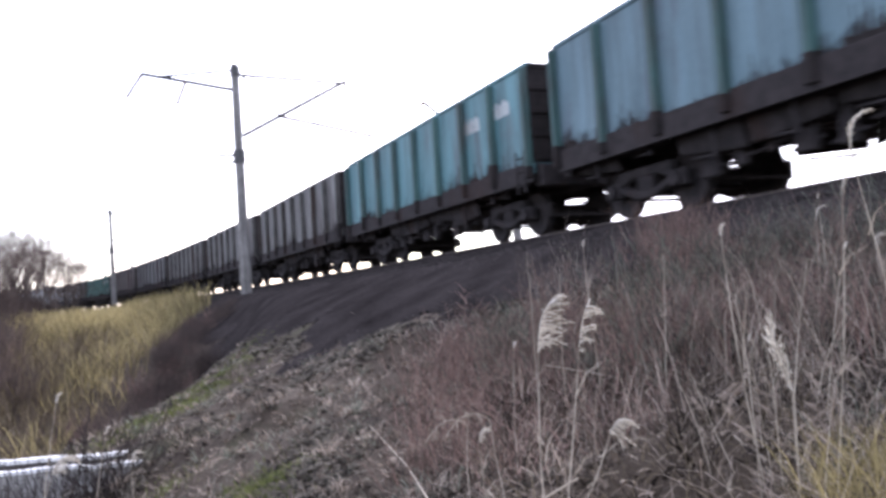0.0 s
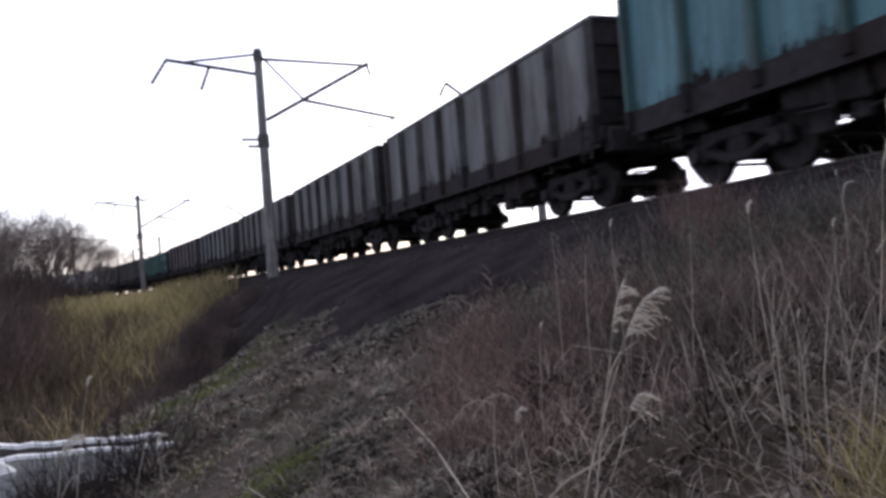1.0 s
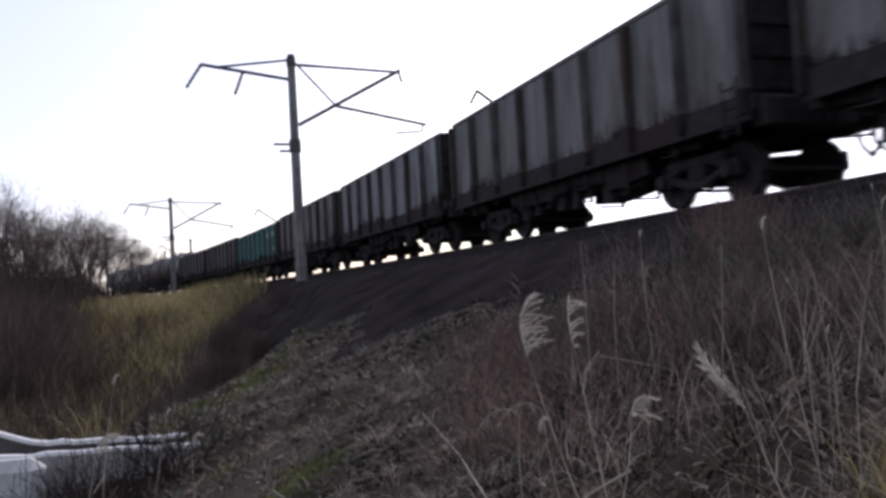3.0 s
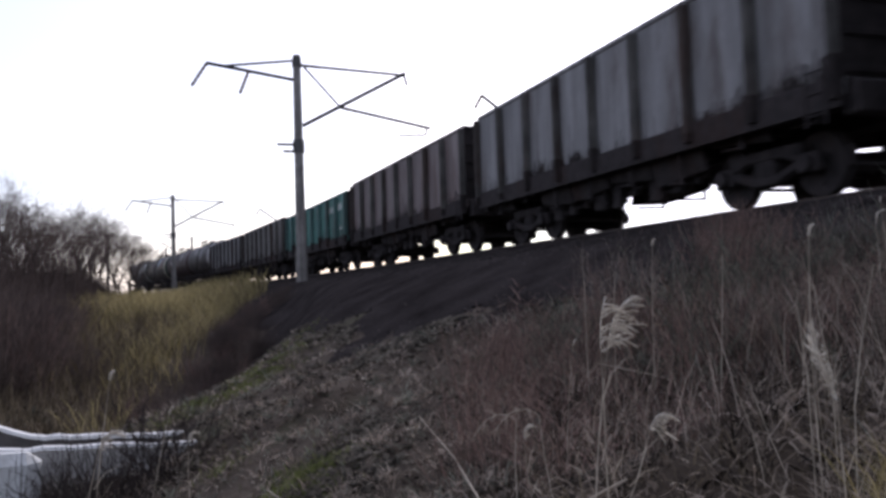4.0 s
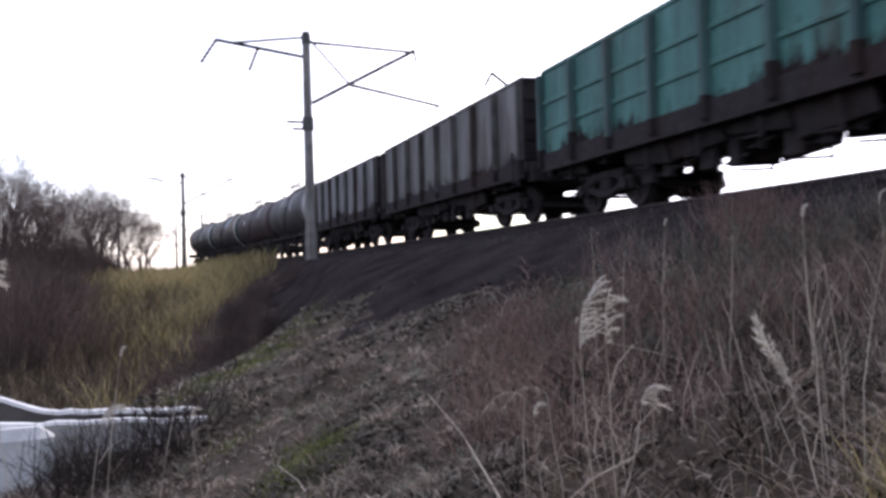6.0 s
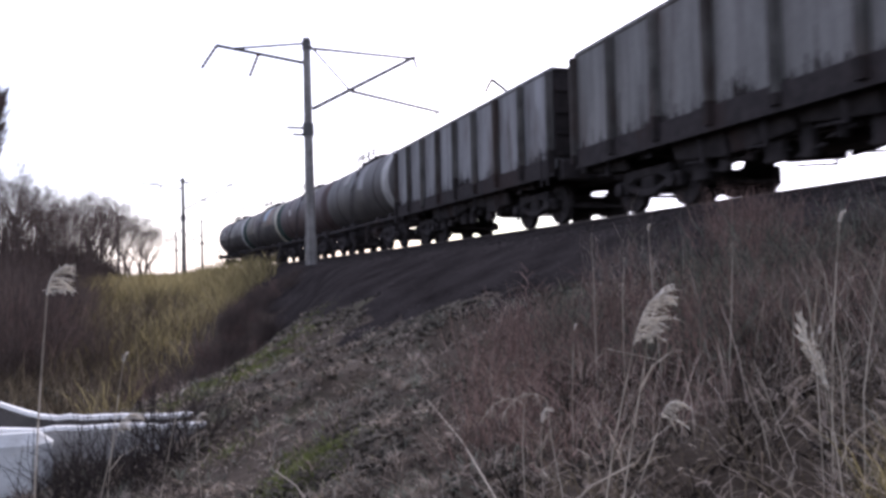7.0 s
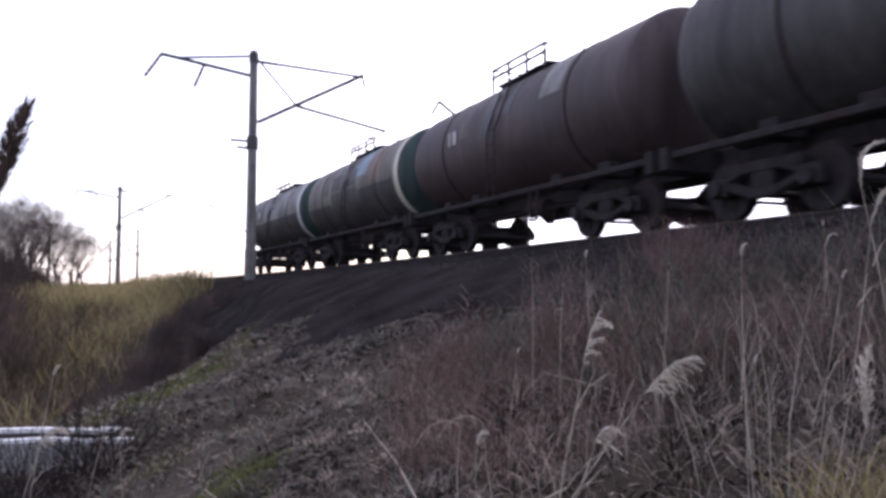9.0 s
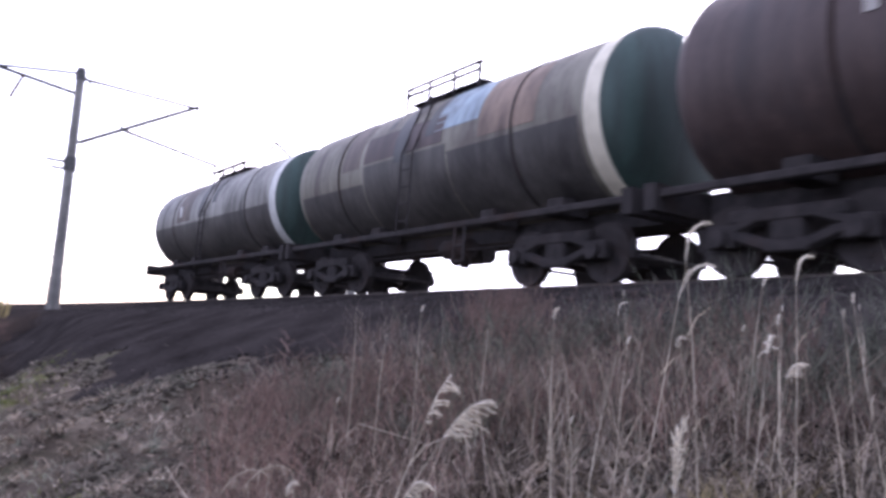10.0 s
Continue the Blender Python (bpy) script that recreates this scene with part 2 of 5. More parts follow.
# ---------------- the line of the track ----------------
TRACK_X, CURVE_FROM, RADIUS, RAIL_Z = 9.89, 6.19, 500.0, 2.80


def on_track(s, lat=0.0, z=0.0):
    """The place at s metres along the near track, lat metres to its outer side, z above the rail; and the heading there in degrees."""
    a = max(0.0, s - CURVE_FROM) / RADIUS
    x = TRACK_X - RADIUS * (1 - math.cos(a)) + lat * math.cos(a)
    y = min(s, CURVE_FROM) + RADIUS * math.sin(a) + lat * math.sin(a)
    return Vector((x, y, RAIL_Z + z)), math.degrees(a)


def track_pose(s, lat=0.0, z=0.0):
    p, a = on_track(s, lat, z)
    return pose(p.x, p.y, p.z, 0, 0, a)


def lateral(x, y):
    """Distance from the near track's centre line, negative towards the camera's side (arrays)."""
    cx = TRACK_X - RADIUS
    curved = np.hypot(x - cx, y - CURVE_FROM) - RADIUS
    return np.where(y < CURVE_FROM, x - TRACK_X, curved)


def gully(x, y):
    px = np.array([-40.0, -8.0, -1.0, 3.2, 6.0])
    py = np.array([8.0, 11.5, 14.5, 22.0, 30.0])
    d = np.full(np.shape(x), 1e9)
    for i in range(4):
        ax, ay, bx, by = px[i], py[i], px[i + 1], py[i + 1]
        u = np.clip(((x - ax) * (bx - ax) + (y - ay) * (by - ay)) / ((bx - ax) ** 2 + (by - ay) ** 2), 0, 1)
        d = np.minimum(d, np.hypot(x - ax - u * (bx - ax), y - ay - u * (by - ay)))
    return d


def rough(x, y, f, seed):
    """Cheap smooth unevenness out of a few waves."""
    rs = np.random.RandomState(seed)
    out = np.zeros(np.shape(x))
    for i in range(7):
        a, w, p = rs.uniform(0, 6.28), f * rs.uniform(0.5, 2.2), rs.uniform(0, 6.28)
        out = out + np.sin((x * np.cos(a) + y * np.sin(a)) * w + p) / 7
    return out


def ground_z(x, y):
    x, y = np.asarray(x, float), np.asarray(y, float)
    lat = lateral(x, y)
    far = np.clip((y - 18) / 30, 0, 1)
    base = -0.25 + 1.3 * far * far * (3 - 2 * far) + 0.9 * np.clip((y - 60) / 140, 0, 1)
    near_side = 2.02 - np.maximum(0, -5.2 - lat) * (0.385 + 0.16 * far)
    far_side = 2.02 - np.maximum(0, lat - 9.4) * 0.6
    bank = np.minimum(near_side, far_side)
    k = 0.35
    z = np.maximum(base, bank) + k * np.exp(-np.abs(base - bank) / k) * 0.35
    g = gully(x, y)
    z = z - 1.5 * np.exp(-(g / 1.7) ** 2) * np.clip((-5.9 - lat) / 2.5, 0, 1)
    wild = np.clip((-5.6 - lat) / 2.0, 0, 1)
    return z + wild * (0.16 * rough(x, y, 1.3, 3) + 0.11 * rough(x, y, 4.5, 5) + 0.05 * rough(x, y, 8.5, 9))


def terrain():
    def steps(parts):
        return np.unique(np.concatenate([np.linspace(a, b, n) for a, b, n in parts]))
    xs = steps([(-2500, -300, 14), (-300, -60, 24), (-60, -14, 46), (-14, 8, 112), (8, 40, 40), (40, 300, 20), (300, 2500, 12)])
    ys = steps([(-400, -20, 14), (-20, 0, 20), (0, 32, 150), (32, 90, 74), (90, 300, 50), (300, 3000, 20)])
    X, Y = np.meshgrid(xs, ys)
    Z = ground_z(X, Y)
    v = np.stack([X.ravel(), Y.ravel(), Z.ravel()], 1)
    nx = len(xs)
    i = (np.arange(len(ys) - 1)[:, None] * nx + np.arange(nx - 1)[None, :]).ravel()
    f = np.stack([i, i + 1, i + nx + 1, i + nx], 1)
    return tagged(arrays("ground", v, f, M["soil"], True), "brown earth with dead matted grass and mossy spots", "ground", kind="structure")


def strip(name, profile, s0, s1, step, mat, label, lat0=0.0):
    """A strip with a cross-section (lat, z above the rail), swept along the track."""
    n = int((s1 - s0) / step) + 1
    rows = []
    for i in range(n):
        s = s0 + (s1 - s0) * i / (n - 1)
        for lat, z in profile:
            p, _ = on_track(s, lat + lat0, z)
            rows.append(p)
    k = len(profile)
    v = np.array(rows)
    i = (np.arange(n - 1)[:, None] * k + np.arange(k - 1)[None, :]).ravel()
    f = np.stack([i, i + 1, i + k + 1, i + k], 1)
    return tagged(arrays(name, v, f, mat), label, name.split("_")[0], kind="structure")


GAUGE = 0.80
SECOND = 4.3


def track():
    bed = [(-5.5, -0.85), (-4.9, -0.68), (-3.4, -0.60), (-1.95, -0.23), (-1.5, -0.12), (-1.0, -0.125), (0, -0.145), (1.4, -0.13), (2.15, -0.22), (2.9, -0.13), (4.3, -0.145),
           (5.7, -0.13), (6.3, -0.22), (7.8, -0.6), (9.7, -0.95)]
    strip("ballast_bed", bed, -40, 420, 1.0, M["ballast"], "dark crushed-stone ballast on the railway embankment")
    head = [(-0.035, 0.0), (-0.035, -0.03), (-0.009, -0.05), (-0.009, -0.12), (-0.07, -0.15), (0.07, -0.15), (0.009, -0.12), (0.009, -0.05), (0.035, -0.03), (0.035, 0.0), (-0.035, 0.0)]
    for lat in (-GAUGE, GAUGE, SECOND - GAUGE, SECOND + GAUGE):
        strip("rail", head, -40, 420, 1.0, M["rail"], "worn rusty steel running rail", lat)
    bm = bmesh.new()
    for base in (0.0, SECOND):
        for i in range(330):
            m = track_pose(-20 + i * 0.6, base, -0.2)
            r = bmesh.ops.create_cube(bm, size=1, matrix=m @ Matrix.Diagonal((2.7, 0.26, 0.14, 1)))
    ob = part("sleepers", bm, M["concrete"])
    tagged(ob, "grey concrete sleepers bedded in the ballast", "sleeper", kind="stuff")


terrain()
track()


# ---------------- overhead line masts ----------------
def insulator(parent, a, b, r=0.085, discs=5):
    a, b = Vector(a), Vector(b)
    bm = bmesh.new()
    rod(bm, a, b, r * 0.5)
    d = b - a
    for i in range(discs):
        c = a + d * ((i + 0.5) / discs)
        w = d.normalized() * (d.length / discs * 0.22)
        rod(bm, c - w, c + w, r, r * 0.6, 10)
    return part("insulator", bm, M["porcelain"], parent, "brown porcelain insulator")


def bar(name, parent, a, b, r, mat="galvanised"):
    return part(name, rod(bmesh.new(), a, b, r), M[mat], parent)


def line_mast(s, lat, side=1, top=8.42, base=-0.6, feeder=True, arms=True, label="", plain=False):
    """A concrete mast; side 1: its bracket reaches towards +lat."""
    e = new("catenary_mast")
    e.matrix_world = track_pose(s, lat, base)
    h = top - base
    bm = bmesh.new()
    rod(bm, (0, 0, -1.0), (0, 0, h), 0.225, 0.15, 20)
    smooth(part("pole", bm, M["mast_concrete"], e))
    if base > -0.9 and arms:
        bm = bmesh.new()
        rod(bm, (0, 0, -0.9), (0, 0, 1.15), 0.245, 0.232, 20)
        smooth(part("base_sleeve", bm, M["mast_concrete"], e, "paler concrete foot"))
    if arms:
        q = side
        z = lambda v: v - base
        if plain:
            bar("bracket_tube", e, (q * 0.2, 0, z(4.6)), (q * 4.4, 0, z(7.5)), 0.075)
            insulator(e, (q * 4.4, 0, z(7.5)), (q * 4.75, 0, z(6.9)), 0.09, 4)
        else:
            bar("tie_rod", e, (q * 0.1, 0, z(8.03)), (q * 4.5, 0, z(7.9)), 0.055)
            insulator(e, (q * 0.35, 0, z(8.02)), (q * 0.95, 0, z(8.0)))
            bar("bracket_tube", e, (q * 0.2, 0, z(5.6)), (q * 4.55, 0, z(7.98)), 0.075)
            insulator(e, (q * 0.35, 0, z(5.68)), (q * 0.95, 0, z(6.01)))
            bar("strut_rod", e, (q * 0.12, 0, z(8.15)), (q * 1.75, 0, z(6.4)), 0.042)
            insulator(e, (q * 0.32, 0, z(7.94)), (q * 0.66, 0, z(7.57)), 0.045)
            bar("steady_arm", e, (q * 1.75, 0, z(6.4)), (q * 5.6, 0, z(5.7)), 0.062)
            insulator(e, (q * 1.85, 0, z(6.38)), (q * 2.45, 0, z(6.27)))
            bar("dropper", e, (q * 5.45, 0, z(5.7)), (q * 5.4, 0, z(5.4)), 0.035)
            bar("registration_arm", e, (q * 5.35, 0, z(5.41)), (q * 4.2, 0, z(5.33)), 0.036)
            bar("hanger", e, (q * 4.5, 0, z(7.95)), (q * 4.62, 0, z(7.5)), 0.05)
        for zz, w in ((4.82, 0.85), (4.55, 0.62)):
            bm = bmesh.new()
            box(bm, -w * q if q > 0 else -0.2, 0.2 if q > 0 else w, -0.05, 0.05, z(zz) - 0.05, z(zz) + 0.04)
            part("crossarm", bm, M["galvanised"], e)
        bm = bmesh.new()
        rod(bm, (0, 0, z(4.5)), (0, 0, z(5.0)), 0.235, 0.23, 16)
        part("clamp", bm, M["galvanised"], e)
        bm = bmesh.new()
        rod(bm, (0, 0, z(7.95)), (0, 0, z(8.32)), 0.19, 0.18, 16)
        part("clamp", bm, M["galvanised"], e)
    if feeder:
        q = -side
        z = lambda v: v - base
        bar("feeder_arm", e, (q * 0.1, 0, z(7.42)), (q * 3.5, 0, z(7.88)), 0.07)
        bar("feeder_tie", e, (q * 0.1, 0, z(8.2)), (q * 2.9, 0, z(7.8)), 0.05)
        insulator(e, (q * 3.48, 0, z(7.86)), (q * 4.05, 0, z(6.95)), 0.085, 6)
        insulator(e, (q * 1.9, 0, z(7.66)), (q * 2.25, 0, z(6.75)), 0.085, 6)
    return tagged(e, label or "tall tapered grey concrete catenary mast with steel brackets", "mast", "masts along the line")


MASTS = [-14.0, 33.0, 80.0, 125.0]
for s in MASTS:
    line_mast(s, -4.3)
for s in (34.0, 82.0, 130.0):
    line_mast(s, 8.6, -1, 8.42, -0.6, feeder=False, plain=True)
for s, lat, top in ((156.0, 12.0, 8.3), (192.0, 6.0, 8.0), (215.0, -5.0, 8.0)):
    line_mast(s, lat, 1, top, -0.8, feeder=False, arms=True, plain=True, label="distant grey concrete catenary mast")


def wires():
    """Wires sag between the masts; each run is a thing of its own."""
    runs = [("contact_wire", 0.25, 5.3, 0.0, 0.005), ("carrier_wire", 0.3, 7.5, 0.6, 0.005),
            ("contact_wire", SECOND, 5.3, 0.0, 0.004), ("carrier_wire", SECOND, 7.5, 0.6, 0.004),
            ("feeder_wire", -8.35, 6.95, 0.8, 0.003), ("feeder_wire", -6.55, 6.75, 0.8, 0.003)]
    stations = [-61.0] + MASTS + [172.0, 219.0]
    for name, lat, z, sag, r in runs:
        bm = bmesh.new()
        pts = []
        for a, b in zip(stations, stations[1:]):
            for i in range(10):
                u = i / 10
                pts.append(on_track(a + (b - a) * u, lat, z - sag * 4 * u * (1 - u))[0])
        for a, b in zip(pts, pts[1:]):
            rod(bm, a, b, r, n=5, caps=False)
        tagged(part(name, bm, M["wire"]), "thin dark overhead wire strung between the masts", "wire", "overhead wires")


wires()


# ---------------- rolling stock ----------------
def wheelset(parent, y):
    bm = bmesh.new()
    for q in (-1, 1):
        x = q * GAUGE
        rod(bm, (x - 0.065, 0, 0), (x + 0.065, 0, 0), 0.475, n=28)
        rod(bm, (x - q * 0.085, 0, 0), (x - q * 0.06, 0, 0), 0.505, n=28)
        rod(bm, (x + q * 0.065, 0, 0), (x + q * 0.1, 0, 0), 0.14, n=12)
        for i in range(6):
            a = i * math.pi / 3
            box(bm, x + q * 0.06 - 0.02, x + q * 0.06 + 0.02, 0.27 * math.cos(a) - 0.05, 0.27 * math.cos(a) + 0.05, 0.27 * math.sin(a) - 0.05, 0.27 * math.sin(a) + 0.05)
    rod(bm, (-1.0, 0, 0), (1.0, 0, 0), 0.085, n=12)
    ob = part("wheelset", bm, M["steel_dark"], parent)
    ob.location = (0, y, 0)
    return ob


def bogie(parent, y):
    """A three-piece bogie; its origin is at axle height."""
    bm = bmesh.new()
    for q in (-1, 1):
        x0, x1 = (0.96, 1.12) if q > 0 else (-1.12, -0.96)
        for a, b, z0, z1 in ((-1.13, -0.72, -0.13, 0.16), (0.72, 1.13, -0.13, 0.16), (-0.3, 0.3, -0.22, -0.06), (-0.8, 0.8, 0.17, 0.34)):
            box(bm, x0, x1, a, b, z0, z1, 0.02)
        for a, b in (((-0.78, 0.04), (-0.28, -0.13)), ((0.78, 0.04), (0.28, -0.13)), ((-0.78, 0.1), (-0.3, 0.26)), ((0.78, 0.1), (0.3, 0.26))):
            rod(bm, ((x0 + x1) / 2, a[0], a[1]), ((x0 + x1) / 2, b[0], b[1]), 0.09, n=6)
        for c in (-0.16, 0.0, 0.16):
            rod(bm, ((x0 + x1) / 2, c, -0.13), ((x0 + x1) / 2, c, 0.18), 0.07, n=8)
        for c in (-0.925, 0.925):
            rod(bm, (q * 1.1, c, 0), (q * 1.22, c, 0), 0.13, n=12)
    box(bm, -1.1, 1.1, -0.2, 0.2, -0.05, 0.3)
    ob = part("bogie", bm, M["steel_dark"], parent)
    ob.location = (0, y, 0.475)
    for c in (-0.925, 0.925):
        wheelset(ob, c)
    for c in (-0.38, 0.38, -1.45, 1.45):
        bm = bmesh.new()
        for q in (-1, 1):
            box(bm, q * 0.8 - 0.05, q * 0.8 + 0.05, c - 0.04, c + 0.04, -0.1, 0.2)
        rod(bm, (-0.85, c, -0.08), (0.85, c, -0.08), 0.035, n=6)
        part("brake_beam", bm, M["steel_dark"], ob)
    return ob


def coupling(parent, y, q):
    bm = bmesh.new()
    box(bm, -0.11, 0.11, min(y, y + q * 0.55), max(y, y + q * 0.55), 0.95, 1.17, 0.02)
    box(bm, -0.2, 0.2, min(y + q * 0.36, y + q * 0.62), max(y + q * 0.36, y + q * 0.62), 0.88, 1.25, 0.04)
    part("coupler", bm, M["steel_dark"], parent)
    bm = bmesh.new()
    pts = [(0.32, y, 1.0), (0.32, y + q * 0.12, 0.62), (0.3, y + q * 0.32, 0.42), (0.28, y + q * 0.55, 0.62), (0.25, y + q * 0.62, 0.95)]
    for a, b in zip(pts, pts[1:]):
        rod(bm, a, b, 0.035, n=7)
    part("brake_hose", bm, M["steel_dark"], parent, "hanging black rubber hose")


def ladder(parent, x, y0, y1, z0, z1, rungs, mat):
    bm = bmesh.new()
    for y in (y0, y1):
        rod(bm, (x, y, z0), (x, y, z1), 0.02, n=6)
    for i in range(rungs):
        z = z0 + (z1 - z0) * (i + 0.5) / rungs
        rod(bm, (x, y0, z), (x, y1, z), 0.015, n=6)
    part("ladder", bm, mat, parent)


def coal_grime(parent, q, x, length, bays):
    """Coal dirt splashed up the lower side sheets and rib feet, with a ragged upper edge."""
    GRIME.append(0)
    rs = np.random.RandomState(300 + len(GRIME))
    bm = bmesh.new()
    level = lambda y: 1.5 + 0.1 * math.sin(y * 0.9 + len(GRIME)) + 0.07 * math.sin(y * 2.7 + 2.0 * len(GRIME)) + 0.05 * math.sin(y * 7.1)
    k = 640
    w = (length - 0.06) / k
    drift = 0.0
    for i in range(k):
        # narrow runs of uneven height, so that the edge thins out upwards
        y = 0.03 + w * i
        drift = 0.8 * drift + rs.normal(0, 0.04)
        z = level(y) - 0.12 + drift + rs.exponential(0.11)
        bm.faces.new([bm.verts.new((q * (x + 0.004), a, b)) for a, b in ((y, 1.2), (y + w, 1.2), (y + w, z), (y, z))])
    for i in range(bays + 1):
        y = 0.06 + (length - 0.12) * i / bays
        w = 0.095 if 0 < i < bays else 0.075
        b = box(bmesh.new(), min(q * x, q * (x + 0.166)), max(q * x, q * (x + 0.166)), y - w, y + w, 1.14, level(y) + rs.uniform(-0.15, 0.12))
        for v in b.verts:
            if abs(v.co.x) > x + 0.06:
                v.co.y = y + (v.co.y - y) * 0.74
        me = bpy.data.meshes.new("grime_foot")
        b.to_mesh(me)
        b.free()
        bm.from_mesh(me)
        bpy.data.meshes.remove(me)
    return part("grime", bm, M["soot_black"], parent, "black coal grime on the lower side")


GRIME = []


def gondola(colour, label, ribs=7, panels=False, marks=0, top=3.6):
    """An open-top wagon: origin on the rail below its near body end, the body reaching +y."""
    e = new("gondola_wagon")
    pm, length, half = PAINT[colour], 12.8, 1.5
    # ribs are coloured darker than the sheets, as painted shade
    rib_mat = PAINT["shaded_green_rib"] if colour in ("green", "teal", "blue") else M["shaded_rib"]
    for q in (-1, 1):
        bm = bmesh.new()
        box(bm, q * half - 0.03, q * half + 0.03, 0.02, length - 0.02, 1.22, top - 0.06)
        wall = part("side_wall", bm, pm, e)
        n = ribs + 1
        for i in range(n + 1):
            y = 0.06 + (length - 0.12) * i / n
            w = 0.09 if 0 < i < n else 0.07
            bm = bmesh.new()
            xo = q * (half + 0.03)
            box(bm, min(xo, xo + q * 0.16), max(xo, xo + q * 0.16), y - w, y + w, 1.16, top - 0.12, 0.02)
            for v in bm.verts:
                # pressed hat section: the outer face is narrower than the foot
                if abs(v.co.x) > abs(xo) + 0.06:
                    v.co.y = y + (v.co.y - y) * 0.72
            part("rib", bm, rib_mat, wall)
        if panels:
            for z in (2.05, 2.65):
                bm = bmesh.new()
                xo = q * (half + 0.03)
                box(bm, min(xo, xo + q * 0.04), max(xo, xo + q * 0.04), 0.1, length - 0.1, z - 0.05, z + 0.05, 0.015)
                part("stiffener", bm, pm, wall)
        bm = bmesh.new()
        box(bm, q * half - 0.06, q * half + 0.09, 0, length, top - 0.12, top, 0.03)
        part("top_rail", bm, pm, e)
        bm = bmesh.new()
        box(bm, q * half - 0.09, q * half - 0.035, 0, length, 1.04, 1.46, 0.01)
        part("side_sill", bm, M["steel_dark"], e)
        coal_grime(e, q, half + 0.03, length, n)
        for i in range(n):
            y = 0.06 + (length - 0.12) * (i + 0.5) / n
            low = 0.58 if 3.3 < y < length - 3.3 else 0.86
            bm = bmesh.new()
            low += 0.07 * math.sin(i * 2.3 + ribs) + 0.05 * math.sin(i * 5.1)
            box(bm, q * 1.33 - 0.05, q * 1.33 + 0.05, y - 0.74, y + 0.74, low + 0.14, 1.3, 0.02)
            for v in bm.verts:
                if v.co.z < 1.0:
                    v.co.z += 0.09 * (v.co.y - y) * (1 if i % 2 else -1)
                    v.co.x -= q * 0.12
            rod(bm, (q * 1.42, y - 0.3, low + 0.02), (q * 1.42, y - 0.22, 1.3), 0.035, n=6)
            rod(bm, (q * 1.42, y - 0.26, low + 0.05), (q * 1.2, y + 0.5, low + 0.12), 0.025, n=6)
            part("hatch_cover", bm, M["steel_dark"], e)
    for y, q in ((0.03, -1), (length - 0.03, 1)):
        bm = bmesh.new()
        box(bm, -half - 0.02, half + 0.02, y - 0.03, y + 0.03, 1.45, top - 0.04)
        # end walls and their ribs are near-black instead of the wagon's paint
        wall = part("end_wall", bm, M["soot_black"], e, "near-black end wall, darker than the sides")
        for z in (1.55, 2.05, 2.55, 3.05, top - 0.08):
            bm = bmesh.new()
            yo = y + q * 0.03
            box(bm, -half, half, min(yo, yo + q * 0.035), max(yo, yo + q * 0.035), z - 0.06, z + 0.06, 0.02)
            part("end_rib", bm, M["soot_black"], wall)
        bm = bmesh.new()
        box(bm, -1.4, 1.4, y - 0.15, y + 0.15, 0.95, 1.4, 0.03)
        part("end_beam", bm, M["steel_dark"], e)
        coupling(e, y + q * 0.1, q)
    bm = bmesh.new()
    box(bm, -half, half, 0.05, length - 0.05, 1.36, 1.44)
    part("floor_panel", bm, M["steel_dark"], e)
    bm = bmesh.new()
    box(bm, -0.25, 0.25, -0.2, length + 0.2, 0.98, 1.36)
    for y in (2.07, 4.3, 6.4, 8.5, 10.73):
        box(bm, -1.35, 1.35, y - 0.12, y + 0.12, 1.05, 1.36)
    part("centre_sill", bm, M["steel_dark"], e)
    bm = bmesh.new()
    rod(bm, (-0.75, 5.2, 0.92), (-0.75, 6.0, 0.92), 0.2, n=14)
    rod(bm, (0.7, 6.6, 0.9), (0.7, 7.9, 0.9), 0.22, n=14)
    rod(bm, (-0.6, 3.0, 0.85), (-0.6, 9.8, 0.85), 0.025, n=6)
    for y in (4.6, 7.4):
        box(bm, -0.9, -0.7, y - 0.05, y + 0.05, 0.7, 1.36)
    part("brake_cylinder", bm, M["steel_dark"], e)
    for k, y in enumerate((3.75, 4.35, 5.0, 5.75, 6.4, 7.1, 7.7, 8.35, 9.0)):
        foot = 0.42 + 0.1 * math.sin(k * 2.1 + ribs + length * 3) + 0.05 * (k % 2)
        w = 0.06 + 0.07 * (k % 3)
        bm = bmesh.new()
        box(bm, -1.12, -0.98, y - w, y + w, foot, 1.0, 0.02)
        rod(bm, (-1.05, y - 0.3, foot + 0.16), (-1.05, y + 0.28, foot + 0.06), 0.035, n=6)
        part("brake_hanger", bm, M["steel_dark"], e)
    ladder(e, -half - 0.1, 0.25, 0.6, 0.85, 1.75, 3, M["steel_dark"])
    ladder(e, half + 0.1, length - 0.6, length - 0.25, 0.85, 1.75, 3, M["steel_dark"])
    if marks:
        for x0, w, z, hh in ((0.9, 1.15, 2.86, 0.36), (2.4, 0.85, 2.82, 0.36), (1.0, 0.4, 1.9, 0.2))[:marks]:
            k = 7 if w > 0.8 else 3
            for i in range(k):
                bm = bmesh.new()
                y = x0 + w * i / k
                box(bm, -half - 0.036, -half - 0.031, y, y + w / k * (0.5 if i % 3 else 0.62), z - hh / 2, z + hh * (0.5 if i % 2 else 0.3))
                part("lettering_bar", bm, M["white_paint"], e, "pale painted mark")
    for y in (2.07, 10.73):
        bogie(e, y)
    return tagged(e, label, "wagon", "wagons of the freight train")


